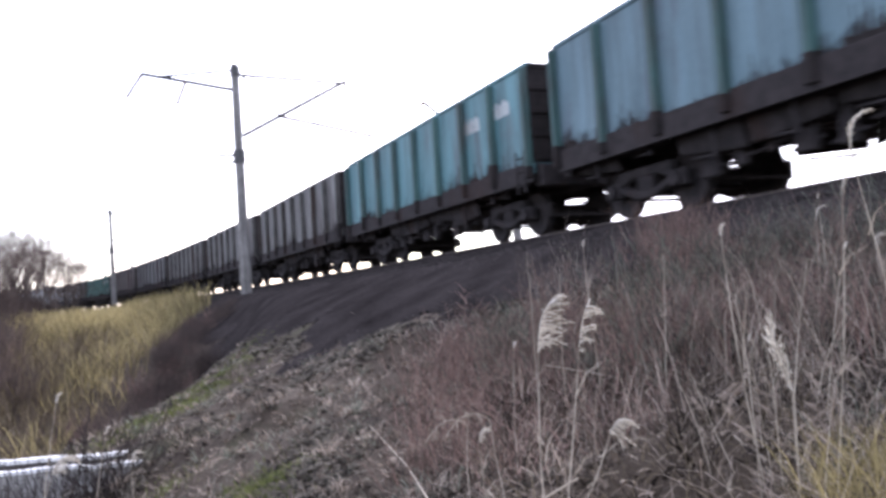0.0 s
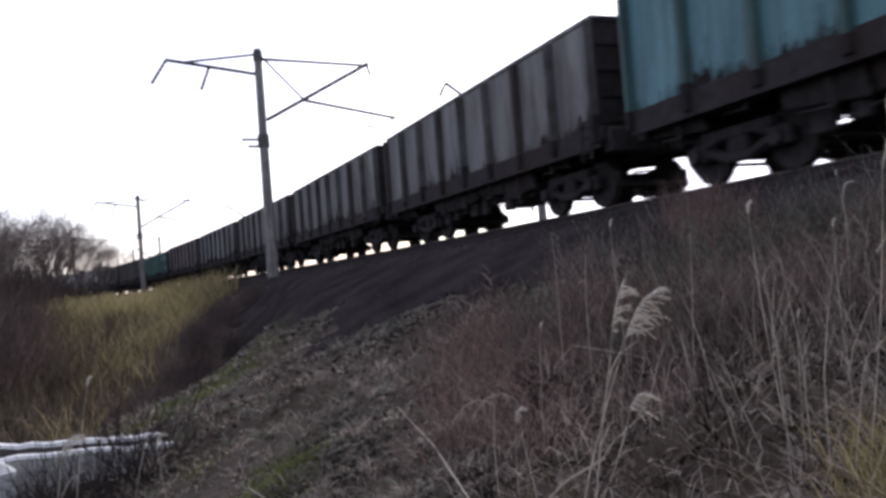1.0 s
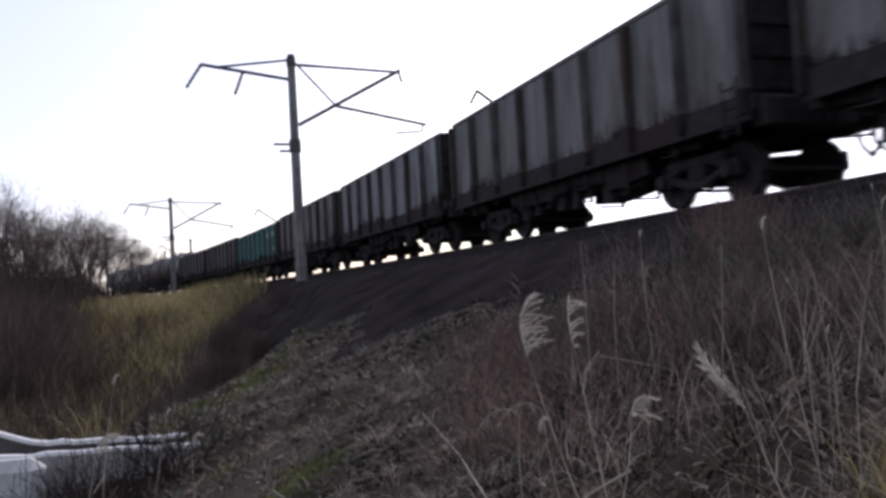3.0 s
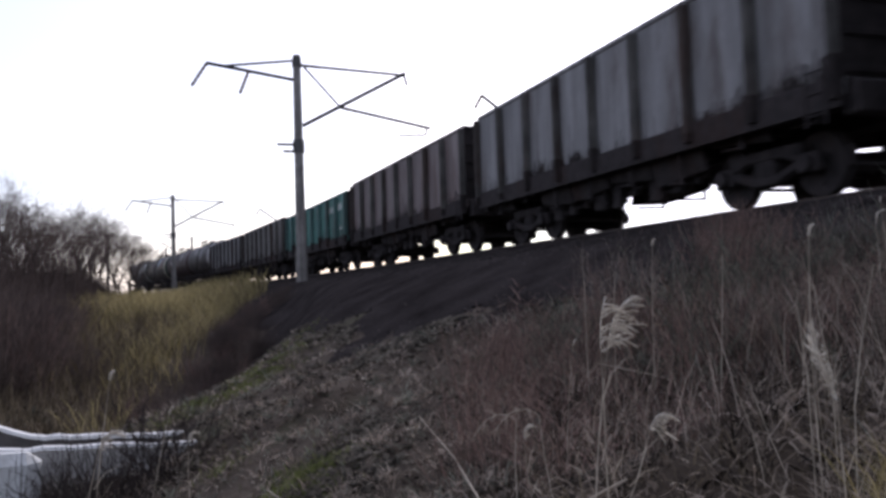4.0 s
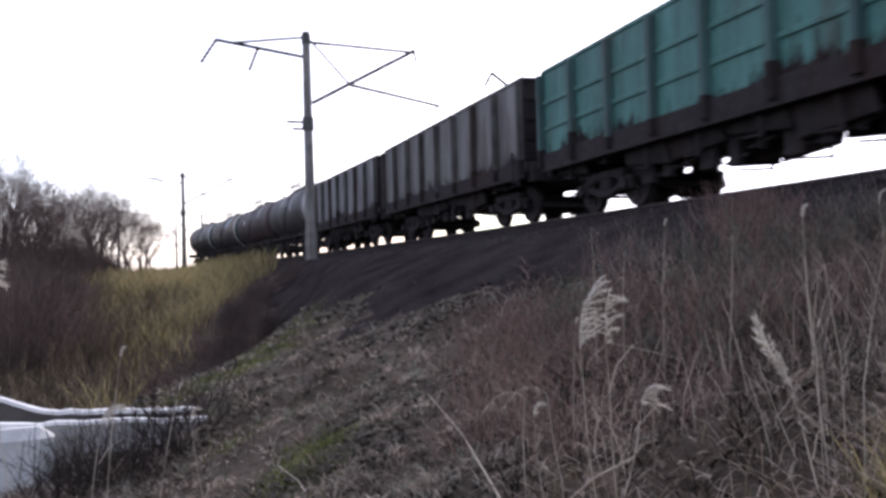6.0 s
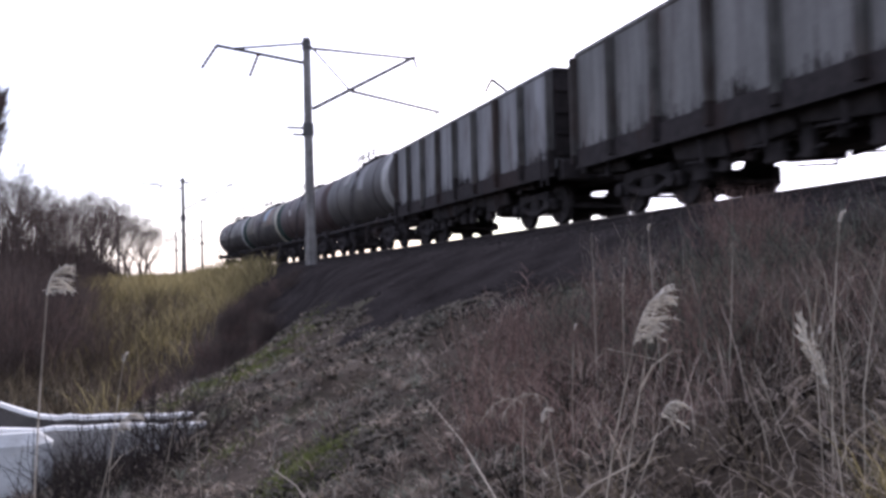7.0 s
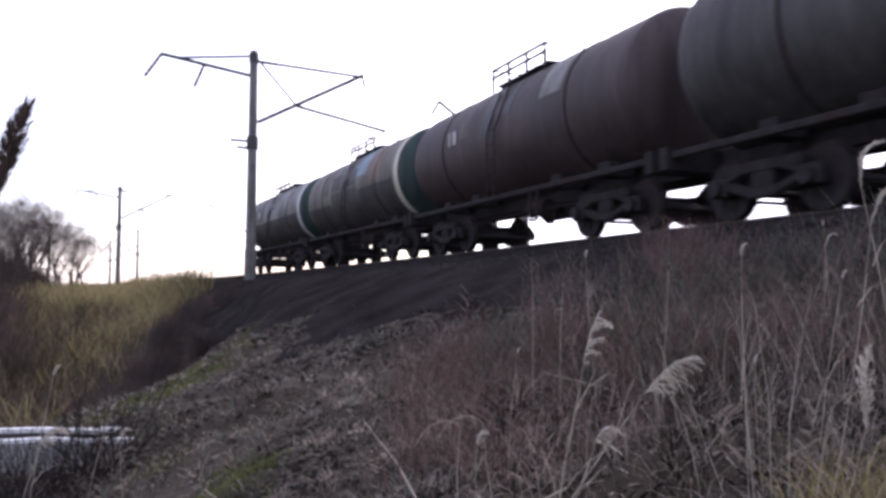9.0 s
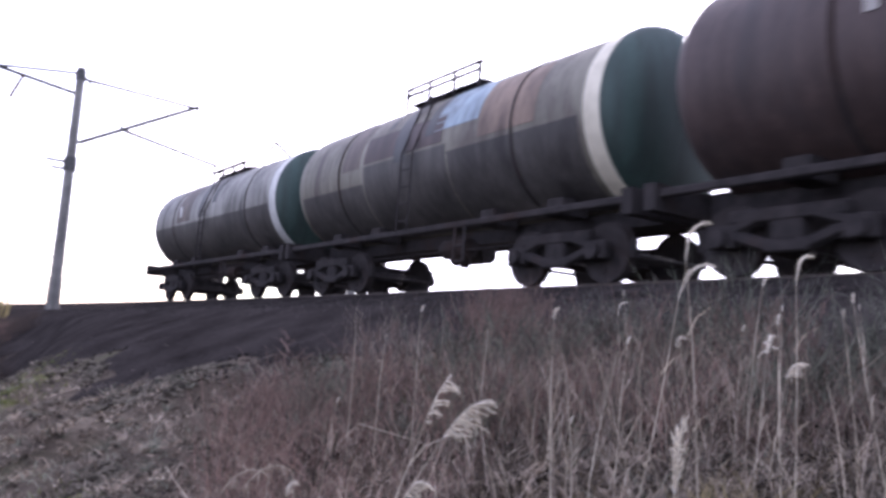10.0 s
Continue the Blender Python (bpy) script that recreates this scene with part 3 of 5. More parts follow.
def tanker(colour, end_colour, label, ring=0.4, ring_paint="cream_paint", patches=(), bars=0, fence=0.25):
    """A four-axle tank wagon: origin on the rail below the tank's near end, the tank reaching +y."""
    e = new("tank_wagon")
    length, r, zc = 10.85, 1.5, 2.7
    bm = bmesh.new()
    n = 48
    prof = [(0.22, r)] + [(y, r) for y in (1.5, 3.2, 4.9, 5.95, 7.65, 9.35)] + [(length - 0.22, r)]
    rings = [[bm.verts.new((rr * math.cos(a * math.tau / n), y, zc + rr * math.sin(a * math.tau / n))) for a in range(n)] for y, rr in prof]
    for a, b in zip(rings, rings[1:]):
        for i in range(n):
            bm.faces.new((a[i], a[(i + 1) % n], b[(i + 1) % n], b[i]))
    bmesh.ops.recalc_face_normals(bm, faces=bm.faces)
    smooth(part("barrel", bm, PAINT[colour], e))
    for y0, q in ((0.22, -1), (length - 0.22, 1)):
        bm = bmesh.new()
        dome = [(0.0, r), (0.08, r * 0.985), (0.2, r * 0.93), (0.3, r * 0.8), (0.37, r * 0.58), (0.41, r * 0.3), (0.42, 0.02)]
        rings = [[bm.verts.new((rr * math.cos(a * math.tau / n), y0 + q * d, zc + rr * math.sin(a * math.tau / n))) for a in range(n)] for d, rr in dome]
        for a, b in zip(rings, rings[1:]):
            for i in range(n):
                bm.faces.new((a[i], a[(i + 1) % n], b[(i + 1) % n], b[i]))
        bmesh.ops.recalc_face_normals(bm, faces=bm.faces)
        smooth(part("tank_end", bm, PAINT[end_colour], e), 60)

    def shell(name, y0, y1, a0, a1, rr, mat, lab=""):
        bm = bmesh.new()
        k = max(6, int((a1 - a0) / 6))
        rows = [[bm.verts.new((-rad * math.cos(radians(a0 + (a1 - a0) * i / k)), y, zc + rad * math.sin(radians(a0 + (a1 - a0) * i / k)))) for i in range(k + 1)]
                for y, rad in ((y0, r - 0.01), (y0, rr), (y1, rr), (y1, r - 0.01))]
        for a, b in zip(rows, rows[1:]):
            for i in range(k):
                bm.faces.new((a[i], a[i + 1], b[i + 1], b[i]))
        bmesh.ops.recalc_face_normals(bm, faces=bm.faces)
        return smooth(part(name, bm, mat, e, lab))

    if ring:
        shell("painted_band", 0.225, 0.225 + ring, -80, 260, r + 0.006, M[ring_paint], "pale painted band")
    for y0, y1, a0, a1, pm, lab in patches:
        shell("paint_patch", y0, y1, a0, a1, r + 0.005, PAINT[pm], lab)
    for y in (2.3, length - 2.3):
        shell("strap", y - 0.035, y + 0.035, -60, 240, r + 0.014, M["steel_dark"])
    mid = length / 2
    shell("overflow_stain", mid - 0.72, mid - 0.42, 10, 100, r + 0.008, PAINT["oil"], "black oily run below the hatch")
    shell("overflow_stain", mid + 0.25, mid + 0.7, -4, 100, r + 0.008, PAINT["oil"], "black oily run below the hatch")
    shell("overflow_stain", mid + 1.1, mid + 1.3, 30, 95, r + 0.008, PAINT["oil"], "black oily run below the hatch")
    bm = bmesh.new()
    rod(bm, (0, mid, zc + r - 0.08), (0, mid, zc + r + 0.16), 0.4, 0.38, 18)
    rod(bm, (0, mid, zc + r + 0.16), (0, mid, zc + r + 0.24), 0.43, 0.2, 18)
    rod(bm, (0.1, mid + 0.75, zc + r - 0.05), (0.1, mid + 0.75, zc + r + 0.2), 0.09, n=10)
    part("hatch", bm, M["steel_dark"], e)
    for q in (-1, 1):
        bm = bmesh.new()
        x = q * 0.62
        box(bm, x - 0.16, x + 0.16, mid - 1.3, mid + 1.3, zc + r - 0.10, zc + r - 0.06)
        part("walkway", bm, M["steel_dark"], e)
        bm = bmesh.new()
        for y in (mid - 1.3, mid - 0.45, mid + 0.45, mid + 1.3):
            rod(bm, (q * 0.88, y, zc + r - 0.25), (q * 0.88, y, zc + r + fence + 0.02), 0.036, n=6)
        for z in (fence * 0.4, fence):
            rod(bm, (q * 0.88, mid - 1.35, zc + r + z), (q * 0.88, mid + 1.35, zc + r + z), 0.04, n=6)
        for y in (mid - 1.3, mid + 1.3):
            rod(bm, (q * 0.88, y, zc + r + fence), (0, y, zc + r + fence), 0.02, n=6)
        part("hand_rail", bm, M["steel_dark"], e)
        bm = bmesh.new()
        for y in (mid - 0.2, mid + 0.2):
            pts = [(q * 1.62, y, 1.1), (q * 1.6, y, zc), (q * 1.2, y, zc + 1.05), (q * 0.8, y, zc + r - 0.1)]
            for a, b in zip(pts, pts[1:]):
                rod(bm, a, b, 0.022, n=6)
        for z in (1.3, 1.65, 2.0, 2.35, 2.7):
            rod(bm, (q * 1.61, mid - 0.2, z), (q * 1.61, mid + 0.2, z), 0.016, n=6)
        part("ladder", bm, M["steel_dark"], e)
        bm = bmesh.new()
        box(bm, q * 1.3 - 0.06, q * 1.3 + 0.06, -0.35, length + 0.35, 1.08, 1.2, 0.02)
        part("side_sill", bm, M["steel_dark"], e)
        for y in (1.6, 3.4, length - 3.4, length - 1.6):
            part("saddle", box(bmesh.new(), q * 0.75 - 0.3, q * 0.75 + 0.3, y - 0.2, y + 0.2, 1.12, 1.42, 0.02), M["steel_dark"], e)
    bm = bmesh.new()
    box(bm, -0.28, 0.28, -0.35, length + 0.35, 0.95, 1.3)
    for y in (-0.35, length + 0.35):
        box(bm, -1.45, 1.45, y - 0.1, y + 0.1, 0.9, 1.28)
    part("centre_sill", bm, M["steel_dark"], e)
    bm = bmesh.new()
    rod(bm, (-0.5, 4.6, 0.85), (-0.5, 5.4, 0.85), 0.2, n=14)
    rod(bm, (0.6, 5.4, 0.9), (0.6, 6.6, 0.9), 0.2, n=14)
    rod(bm, (0, mid, 0.55), (0, mid, 1.2), 0.11, n=10)
    rod(bm, (-0.6, 2.8, 0.8), (-0.6, 8.2, 0.8), 0.022, n=6)
    part("brake_cylinder", bm, M["steel_dark"], e)
    bm = bmesh.new()
    for y in (3.55, 3.85):
        rod(bm, (-1.42, y, 0.42), (-1.42, y, 1.1), 0.03, n=6)
    for z in (0.43, 0.72):
        rod(bm, (-1.42, 3.55, z), (-1.42, 3.85, z), 0.03, n=6)
    part("step", bm, M["steel_dark"], e)
    for y, q in ((-0.3, -1), (length + 0.3, 1)):
        coupling(e, y, q)
    for i in range(bars):
        bm = bmesh.new()
        box(bm, -r - 0.015, -r + 0.02, 7.7 + 0.3 * i, 7.86 + 0.3 * i, zc + 0.05, zc + 0.4)
        part("lettering_bar", bm, M["white_paint"], e, "pale painted mark")
    for y in (1.5, length - 1.5):
        bogie(e, y)
    return tagged(e, label, "tank wagon", "wagons of the freight train")


# position of the train: metres along the track of the green wagon's near end at 5.5 s, and its speed
TRAIN_AT, SPEED, PITCH, TANK_PITCH = 12.98, 15.6, 13.92, 12.02
TRAIN = []


def train():
    kinds = [
        (-8, "slate", "open-top wagon in worn blue-grey paint", dict()),
        (-7, "blue", "open-top wagon in faded blue-green paint with pale lettering bars", dict(marks=2)),
        (-6, "teal", "open-top wagon in faded teal paint with pale lettering bars", dict(marks=2)),
        (-5, "grey", "open-top wagon in weathered grey-brown paint with ribbed sides", dict()),
        (-4, "grey", "open-top wagon in weathered grey-brown paint with ribbed sides", dict()),
        (-3, "grey", "open-top wagon in weathered grey-brown paint with ribbed sides", dict()),
        (-2, "slate", "open-top wagon in worn blue-grey paint with ribbed sides", dict()),
        (-1, "mauve", "open-top wagon in dull mauve-brown paint with ribbed sides", dict()),
        (0, "green", "open-top wagon in green paint with panelled ribs and pale lettering bars", dict(panels=True, marks=3, top=3.46)),
        (1, "grey", "open-top wagon in weathered grey-brown paint with ribbed sides", dict()),
        (2, "slate", "open-top wagon in worn blue-grey paint with ribbed sides", dict()),
    ]
    for k, colour, label, more in kinds:
        TRAIN.append((gondola(colour, label, **more), k * PITCH))
    first = 2 * PITCH + 13.36 + 0.585
    # tank_dark patches low on the last two barrels hold painted shade and grime
    tanks = [
        ("tank_dark", "tank_dark", "black-stained tank wagon with a broad white band", dict(ring=0.95, ring_paint="dull_white", patches=((4.0, 4.75, 0, 62, "slate", "grey repaint"), (6.6, 7.6, 20, 75, "tank_grey", "dusty grey patch"), (1.25, 1.4, 48, 88, "slate", "pale paint run"), (1.6, 1.95, 38, 88, "slate", "pale paint run"), (2.6, 2.75, 55, 88, "slate", "pale paint run")))),
        ("tank_wine", "tank_wine", "dark wine-brown tank wagon with a railed hatch platform", dict(ring=0, bars=2, fence=0.32, patches=((2.5, 3.4, 12, 72, "tank_grey", "dusty grey patch"), (6.9, 7.5, 5, 60, "tank_rust", "rust patch")))),
        ("tank_olive", "tank_green", "rust-brown tank wagon with light blue patches and a green end",
         dict(ring=0.34, patches=((3.3, 4.85, 12, 64, "light_blue", "light blue repaint"), (1.7, 3.25, -2, 46, "ochre", "rusty ochre patch"), (0.7, 4.2, -75, -6, "tank_dark", "lower side painted shade-dark, with grime"), (4.25, 7.4, -75, 0, "tank_dark", "lower side painted shade-dark, with grime"), (7.45, 10.5, -75, -14, "tank_dark", "lower side painted shade-dark, with grime"), (4.4, 7.4, 2, 26, "tank_wine", "dark red patch"), (7.6, 8.4, 0, 50, "tank_rust", "rust patch")))),
        ("tank_grey", "tank_green", "grey tank wagon with black hatch runs and a green end", dict(ring=0.38, ring_paint="white_paint", bars=1, fence=0.08, patches=((0.7, 10.5, -75, -8, "tank_dark", "lower half painted shade-dark, with grime"), (6.9, 8.2, -5, 60, "tank_rust", "brown stain")))),
    ]
    for i, (c, ec, label, more) in enumerate(tanks):
        TRAIN.append((tanker(c, ec, label, **more), first + i * TANK_PITCH))


train()


# ---------------- vegetation ----------------
def strips(name, base, height, lean, heading, width, mat, curl=0.5):
    """Thin blades: arrays of base points (n, 3), heights, leans (radians from upright), headings and widths."""
    n = len(base)
    d = np.stack([np.cos(heading), np.sin(heading), np.zeros(n)], 1)
    side = np.stack([-np.sin(heading), np.cos(heading), np.zeros(n)], 1)
    turn = np.random.uniform(0, math.pi, n)
    side = side * np.cos(turn)[:, None] + d * np.sin(turn)[:, None]
    rows = []
    pos = base.copy()
    for k, (share, w) in enumerate(((0.0, 1.0), (0.4, 0.9), (0.35, 0.65), (0.25, 0.1))):
        a = lean + curl * (k - 1) * 0.6
        step = (height * share)[:, None]
        pos = pos + step * (d * np.sin(a)[:, None] + np.array([0, 0, 1.0]) * np.cos(a)[:, None])
        rows += [pos - side * (width * w / 2)[:, None], pos + side * (width * w / 2)[:, None]]
    v = np.stack(rows, 1).reshape(-1, 3)
    o = (np.arange(n) * 8)[:, None]
    f = np.concatenate([o + np.array([[0, 1, 3, 2]]), o + np.array([[2, 3, 5, 4]]), o + np.array([[4, 5, 7, 6]])], 0)
    return arrays(name, v, f, mat)


def sticks(name, A, B, R0, R1, k, mat):
    """Tapered k-sided rods from A to B (n, 3)."""
    A, B = np.asarray(A, float), np.asarray(B, float)
    R0, R1 = np.asarray(R0, float), np.asarray(R1, float)
    n = len(A)
    d = B - A
    d = d / np.maximum(np.linalg.norm(d, axis=1, keepdims=True), 1e-9)
    ref = np.where(np.abs(d[:, 2:3]) > 0.9, np.array([[1.0, 0, 0]]), np.array([[0, 0, 1.0]]))
    u = np.cross(d, ref)
    u /= np.linalg.norm(u, axis=1, keepdims=True)
    w = np.cross(d, u)
    rows = []
    for P, R in ((A, R0), (B, R1)):
        for i in range(k):
            a = math.tau * i / k
            rows.append(P + (u * math.cos(a) + w * math.sin(a)) * R[:, None])
    v = np.stack(rows, 1).reshape(-1, 3)
    o = (np.arange(n) * 2 * k)[:, None]
    f = np.concatenate([o + np.array([[i, (i + 1) % k, k + (i + 1) % k, k + i]]) for i in range(k)], 0)
    return arrays(name, v, f, mat, True)


def wedge(n, r0, r1, b0, b1, power=1.0):
    """Random places round the standing point, by distance and bearing; denser close by."""
    r = r0 + (r1 - r0) * np.random.rand(n) ** power
    b = np.radians(np.random.uniform(b0, b1, n))
    return r * np.sin(b), r * np.cos(b), r


def on_ground(x, y, dz=-0.02):
    return np.stack([x, y, ground_z(x, y) + dz], 1)


def ballast_apron():
    """Ballast that has run down the slope, with a ragged lower edge."""
    ss = np.linspace(-6.0, 46.0, 180)
    us = np.linspace(0, 1, 22)
    rows = []
    for s in ss:
        ragged = 0.35 * math.sin(s * 1.7) + 0.25 * math.sin(s * 4.1 + 1) + 0.12 * math.sin(s * 9.3)
        low = -7.7 + ragged + 0.9 * max(0, (s - 20) / 20) + min(1.9, 1.2 * max(0, (9.5 - s) / 4))
        for u in us:
            p, _ = on_track(s, -5.25 + (low + 5.25) * u)
            rows.append((p.x, p.y, u))
    v = np.array(rows)
    z = ground_z(v[:, 0], v[:, 1])
    z = z + 0.07 * (1 - v[:, 2] ** 3) - 0.05 * (v[:, 2] > 0.97) + 0.012 * rough(v[:, 0], v[:, 1], 9, 17)
    v[:, 2] = z
    k = len(us)
    i = (np.arange(len(ss) - 1)[:, None] * k + np.arange(k - 1)[None, :]).ravel()
    f = np.stack([i, i + 1, i + k + 1, i + k], 1)
    tagged(arrays("ballast_slope", v, f, M["ballast"], True), "dark ballast stones spilled down the bank", "ballast", kind="structure")
    n = 26000
    s = np.random.uniform(3, 40, n)
    lat = -2.1 - np.random.rand(n) ** 0.8 * 5.4
    P = np.array([on_track(a, b)[0] for a, b in zip(s, lat)])
    bed = np.interp(lat, [-5.4, -4.9, -3.4, -1.95], [-0.85, -0.68, -0.60, -0.23]) + RAIL_Z
    z = np.maximum(ground_z(P[:, 0], P[:, 1]) + np.interp(lat, [-7.4, -5.5], [0.0, 0.06]), np.where(lat > -5.4, bed, -9))
    lumps("ballast_stones", "loose grey crushed stones on the bank", "stone", np.stack([P[:, 0], P[:, 1], z], 1), np.random.uniform(0.012, 0.03, n), M["stone"])


def lumps(name, label, category, P, size, mat, flat=0.8):
    """Small eight-sided stones or clods at the places P (n, 3)."""
    n = len(P)
    unit = np.array([[1, 0, 0], [-1, 0, 0], [0, 1, 0], [0, -1, 0], [0, 0, 1], [0, 0, -1.0]])
    v = unit[None] * size[:, None, None] * np.random.uniform(0.6, 1.3, (n, 6, 1))
    a = np.random.uniform(0, 6.28, n)
    c, q = np.cos(a)[:, None], np.sin(a)[:, None]
    v = np.stack([v[:, :, 0] * c - v[:, :, 1] * q, v[:, :, 0] * q + v[:, :, 1] * c, v[:, :, 2] * flat], 2)
    v = (v + P[:, None]).reshape(-1, 3)
    tri = np.array([[0, 2, 4], [2, 1, 4], [1, 3, 4], [3, 0, 4], [2, 0, 5], [1, 2, 5], [3, 1, 5], [0, 3, 5]])
    f = (np.arange(n)[:, None, None] * 6 + tri[None]).reshape(-1, 3)
    tagged(arrays(name, v, f, mat), label, category, kind="stuff")


def rubble():
    """Grey clods and stones that lie in patches on the middle of the bank."""
    x, y, r = wedge(60000, 3.2, 17, 0, 34, 1.2)
    lat = lateral(x, y)
    low = -7.4 + 0.9 * np.maximum(0, (y - 20) / 20) + np.minimum(1.9, 1.2 * np.maximum(0, (9.5 - y) / 4))
    keep = (lat < low + 0.3 * rough(x, y, 2.0, 12)) & (rough(x, y, 2.2, 141) + 0.7 * rough(x, y, 6.0, 142) + 0.2 * np.random.randn(len(x)) > 0.4)
    x, y, r = x[keep], y[keep], r[keep]
    lumps("rubble", "grey clods and stones in the dead grass", "stone", on_ground(x, y, 0.015), np.random.uniform(0.008, 0.02, len(x)) * (0.7 + r / 6.5), M["clod"], 0.7)


def grasses():
    def lawn(name, label, x, y, r, h0, h1, lean0, lean1, w, mat, heading=None, curl=0.5):
        n = len(x)
        hd = np.random.uniform(0, math.tau, n) if heading is None else heading + np.random.normal(0, 0.9, n)
        h = np.random.uniform(h0, h1, n) * np.interp(np.degrees(np.arctan2(x, y)), [-5, 2, 18, 26], [1.0, 0.6, 0.6, 1.0])
        ob = strips(name, on_ground(x, y), h, np.random.uniform(lean0, lean1, n), hd,
                    w * (0.6 + r / 9.0) * np.random.uniform(0.6, 1.3, n), M[mat], curl)
        return tagged(ob, label, "grass", kind="stuff")

    def foot_gap(x, y, r):
        """Dark open soil below the brown tangle."""
        b = np.degrees(np.arctan2(x, y))
        return (b > 23) & (b < 42) & (r < 3.9) & (np.random.rand(len(x)) < 0.6)

    # matted dead grass all over the bank
    x, y, r = wedge(100000, 1.6, 26, -18, 68, 1.5)
    lat = lateral(x, y)
    edge = 0.35 * rough(x, y, 2.0, 12)
    low = -7.7 + 0.9 * np.maximum(0, (y - 20) / 20) + np.minimum(1.9, 1.2 * np.maximum(0, (9.5 - y) / 4))
    bare = lat > low + edge
    keep = (lat < -5.5) & ~(bare & (np.random.rand(len(x)) < 0.985)) & (rough(x, y, 3.1, 71) + 0.5 * rough(x, y, 9, 72) > -0.42 + 0.3 * np.random.randn(len(x)) * 0.6)
    keep &= ~foot_gap(x, y, r)
    x, y, r = x[keep], y[keep], r[keep]
    tone = rough(x, y, 1.6, 31) + 0.25 * np.random.randn(len(x))
    green = ((np.hypot(x - 0.75, (y - 5.2) * 0.7) < 0.3) | (np.hypot(x - 0.85, y - 11.0) < 0.6) | (np.hypot(x - 2.0, y - 14.5) < 1.0)) & (np.random.rand(len(x)) < 0.6)
    sage = (rough(x, y, 1.1, 33) + 0.5 * rough(x, y, 4.0, 34) + 0.25 * np.random.randn(len(x)) > 0.22) & ~green
    a, b, c = (tone < 0.12) & ~green & ~sage, (tone >= 0.12) & ~green & ~sage, green
    lawn("dead_grass", "grey-brown matted dead grass on the bank", x[a], y[a], r[a], 0.08, 0.3, 0.7, 1.5, 0.006, "grey_grass")
    lawn("dry_grass", "pale dry grass lying down the bank", x[b], y[b], r[b], 0.10, 0.38, 0.6, 1.5, 0.0055, "dry_grass", curl=0.8)
    lawn("sage_grass", "grey-green short weeds on the bank", x[sage], y[sage], r[sage], 0.06, 0.26, 0.4, 1.4, 0.0075, "sage", curl=0.7)
    lawn("moss_grass", "fresh green grass and moss tufts", x[c], y[c], r[c], 0.04, 0.15, 0.1, 0.9, 0.008, "moss")
    # leaf litter and broken stalk ends
    x, y, r = wedge(70000, 1.7, 20, -16, 66, 1.4)
    lat = lateral(x, y)
    keep = (lat < -7.6 + 0.9 * np.maximum(0, (y - 20) / 20) + np.minimum(1.9, 1.2 * np.maximum(0, (9.5 - y) / 4))) & (rough(x, y, 2.6, 91) + 0.6 * rough(x, y, 8, 92) > -0.25)
    keep &= ~foot_gap(x, y, r)
    x, y, r = x[keep], y[keep], r[keep]
    pale = rough(x, y, 3.3, 95) + 0.5 * rough(x, y, 7.0, 96) + 0.3 * np.random.randn(len(x)) > 0.2
    lawn("leaf_litter", "grey-brown leaf litter on the bank", x[~pale], y[~pale], r[~pale], 0.06, 0.14, 0.4, 1.5, 0.03, "grey_grass", curl=0.6)
    lawn("pale_litter", "pale broken leaves on the bank", x[pale], y[pale], r[pale], 0.05, 0.13, 0.5, 1.5, 0.016, "straw", curl=0.6)
    # green tufts and moss
    for gx, gy, rad, n in ((0.76, 5.2, 0.2, 3000), (0.7, 4.9, 0.26, 1600), (0.1, 10.0, 0.4, 1100), (0.45, 10.6, 0.4, 1100), (0.85, 11.0, 0.5, 2200), (1.3, 12.2, 0.6, 1500), (2.0, 14.3, 0.6, 900), (3.1, 4.4, 0.3, 500), (0.35, 6.6, 0.2, 300)):
        x, y = np.random.normal(gx, rad * 0.6, n), np.random.normal(gy, rad, n)
        lawn("green_grass", "fresh green grass tuft on the bank", x, y, np.hypot(x, y), 0.04, 0.15, 0.05, 0.9, 0.007, "moss")
    # the same dead grass behind and beside the standing point
    x, y, r = wedge(14000, 0.9, 12, 68, 342, 1.0)
    keep = lateral(x, y) < -5.6
    lawn("trodden_grass", "short trodden dead grass", x[keep], y[keep], r[keep], 0.06, 0.2, 0.5, 1.4, 0.007, "grey_grass")
    # tussocks: blades that fan out of one foot
    k, per = 3200, 26
    cx, cy, cr = wedge(k, 1.9, 17, -14, 68, 1.3)
    cl = lateral(cx, cy)
    ok = (cl < -6.0) & (cl < -7.7 + 0.9 * np.maximum(0, (cy - 20) / 20) + np.minimum(1.9, 1.2 * np.maximum(0, (9.5 - cy) / 4)))
    ok &= ~foot_gap(cx, cy, cr)
    cx, cy, cr = cx[ok], cy[ok], cr[ok]
    az = np.random.uniform(0, math.tau, (len(cx), per))
    sp = 0.05 * np.random.rand(len(cx), per)
    x, y = (cx[:, None] + sp * np.cos(az)).ravel(), (cy[:, None] + sp * np.sin(az)).ravel()
    size = np.repeat(np.random.uniform(0.5, 1.25, len(cx)) * np.interp(np.degrees(np.arctan2(cx, cy)), [-5, 2, 18, 26, 34, 44], [1.0, 0.5, 0.5, 1.0, 1.0, 0.7]), per)
    r, az = np.repeat(cr, per), az.ravel()
    pick = np.random.rand(len(cx))
    bear = np.degrees(np.arctan2(cx, cy))
    pick = np.repeat(np.where((bear > 20) & (bear < 44) & (cr < 4.0), 0.3 + 0.5 * pick, pick), per)
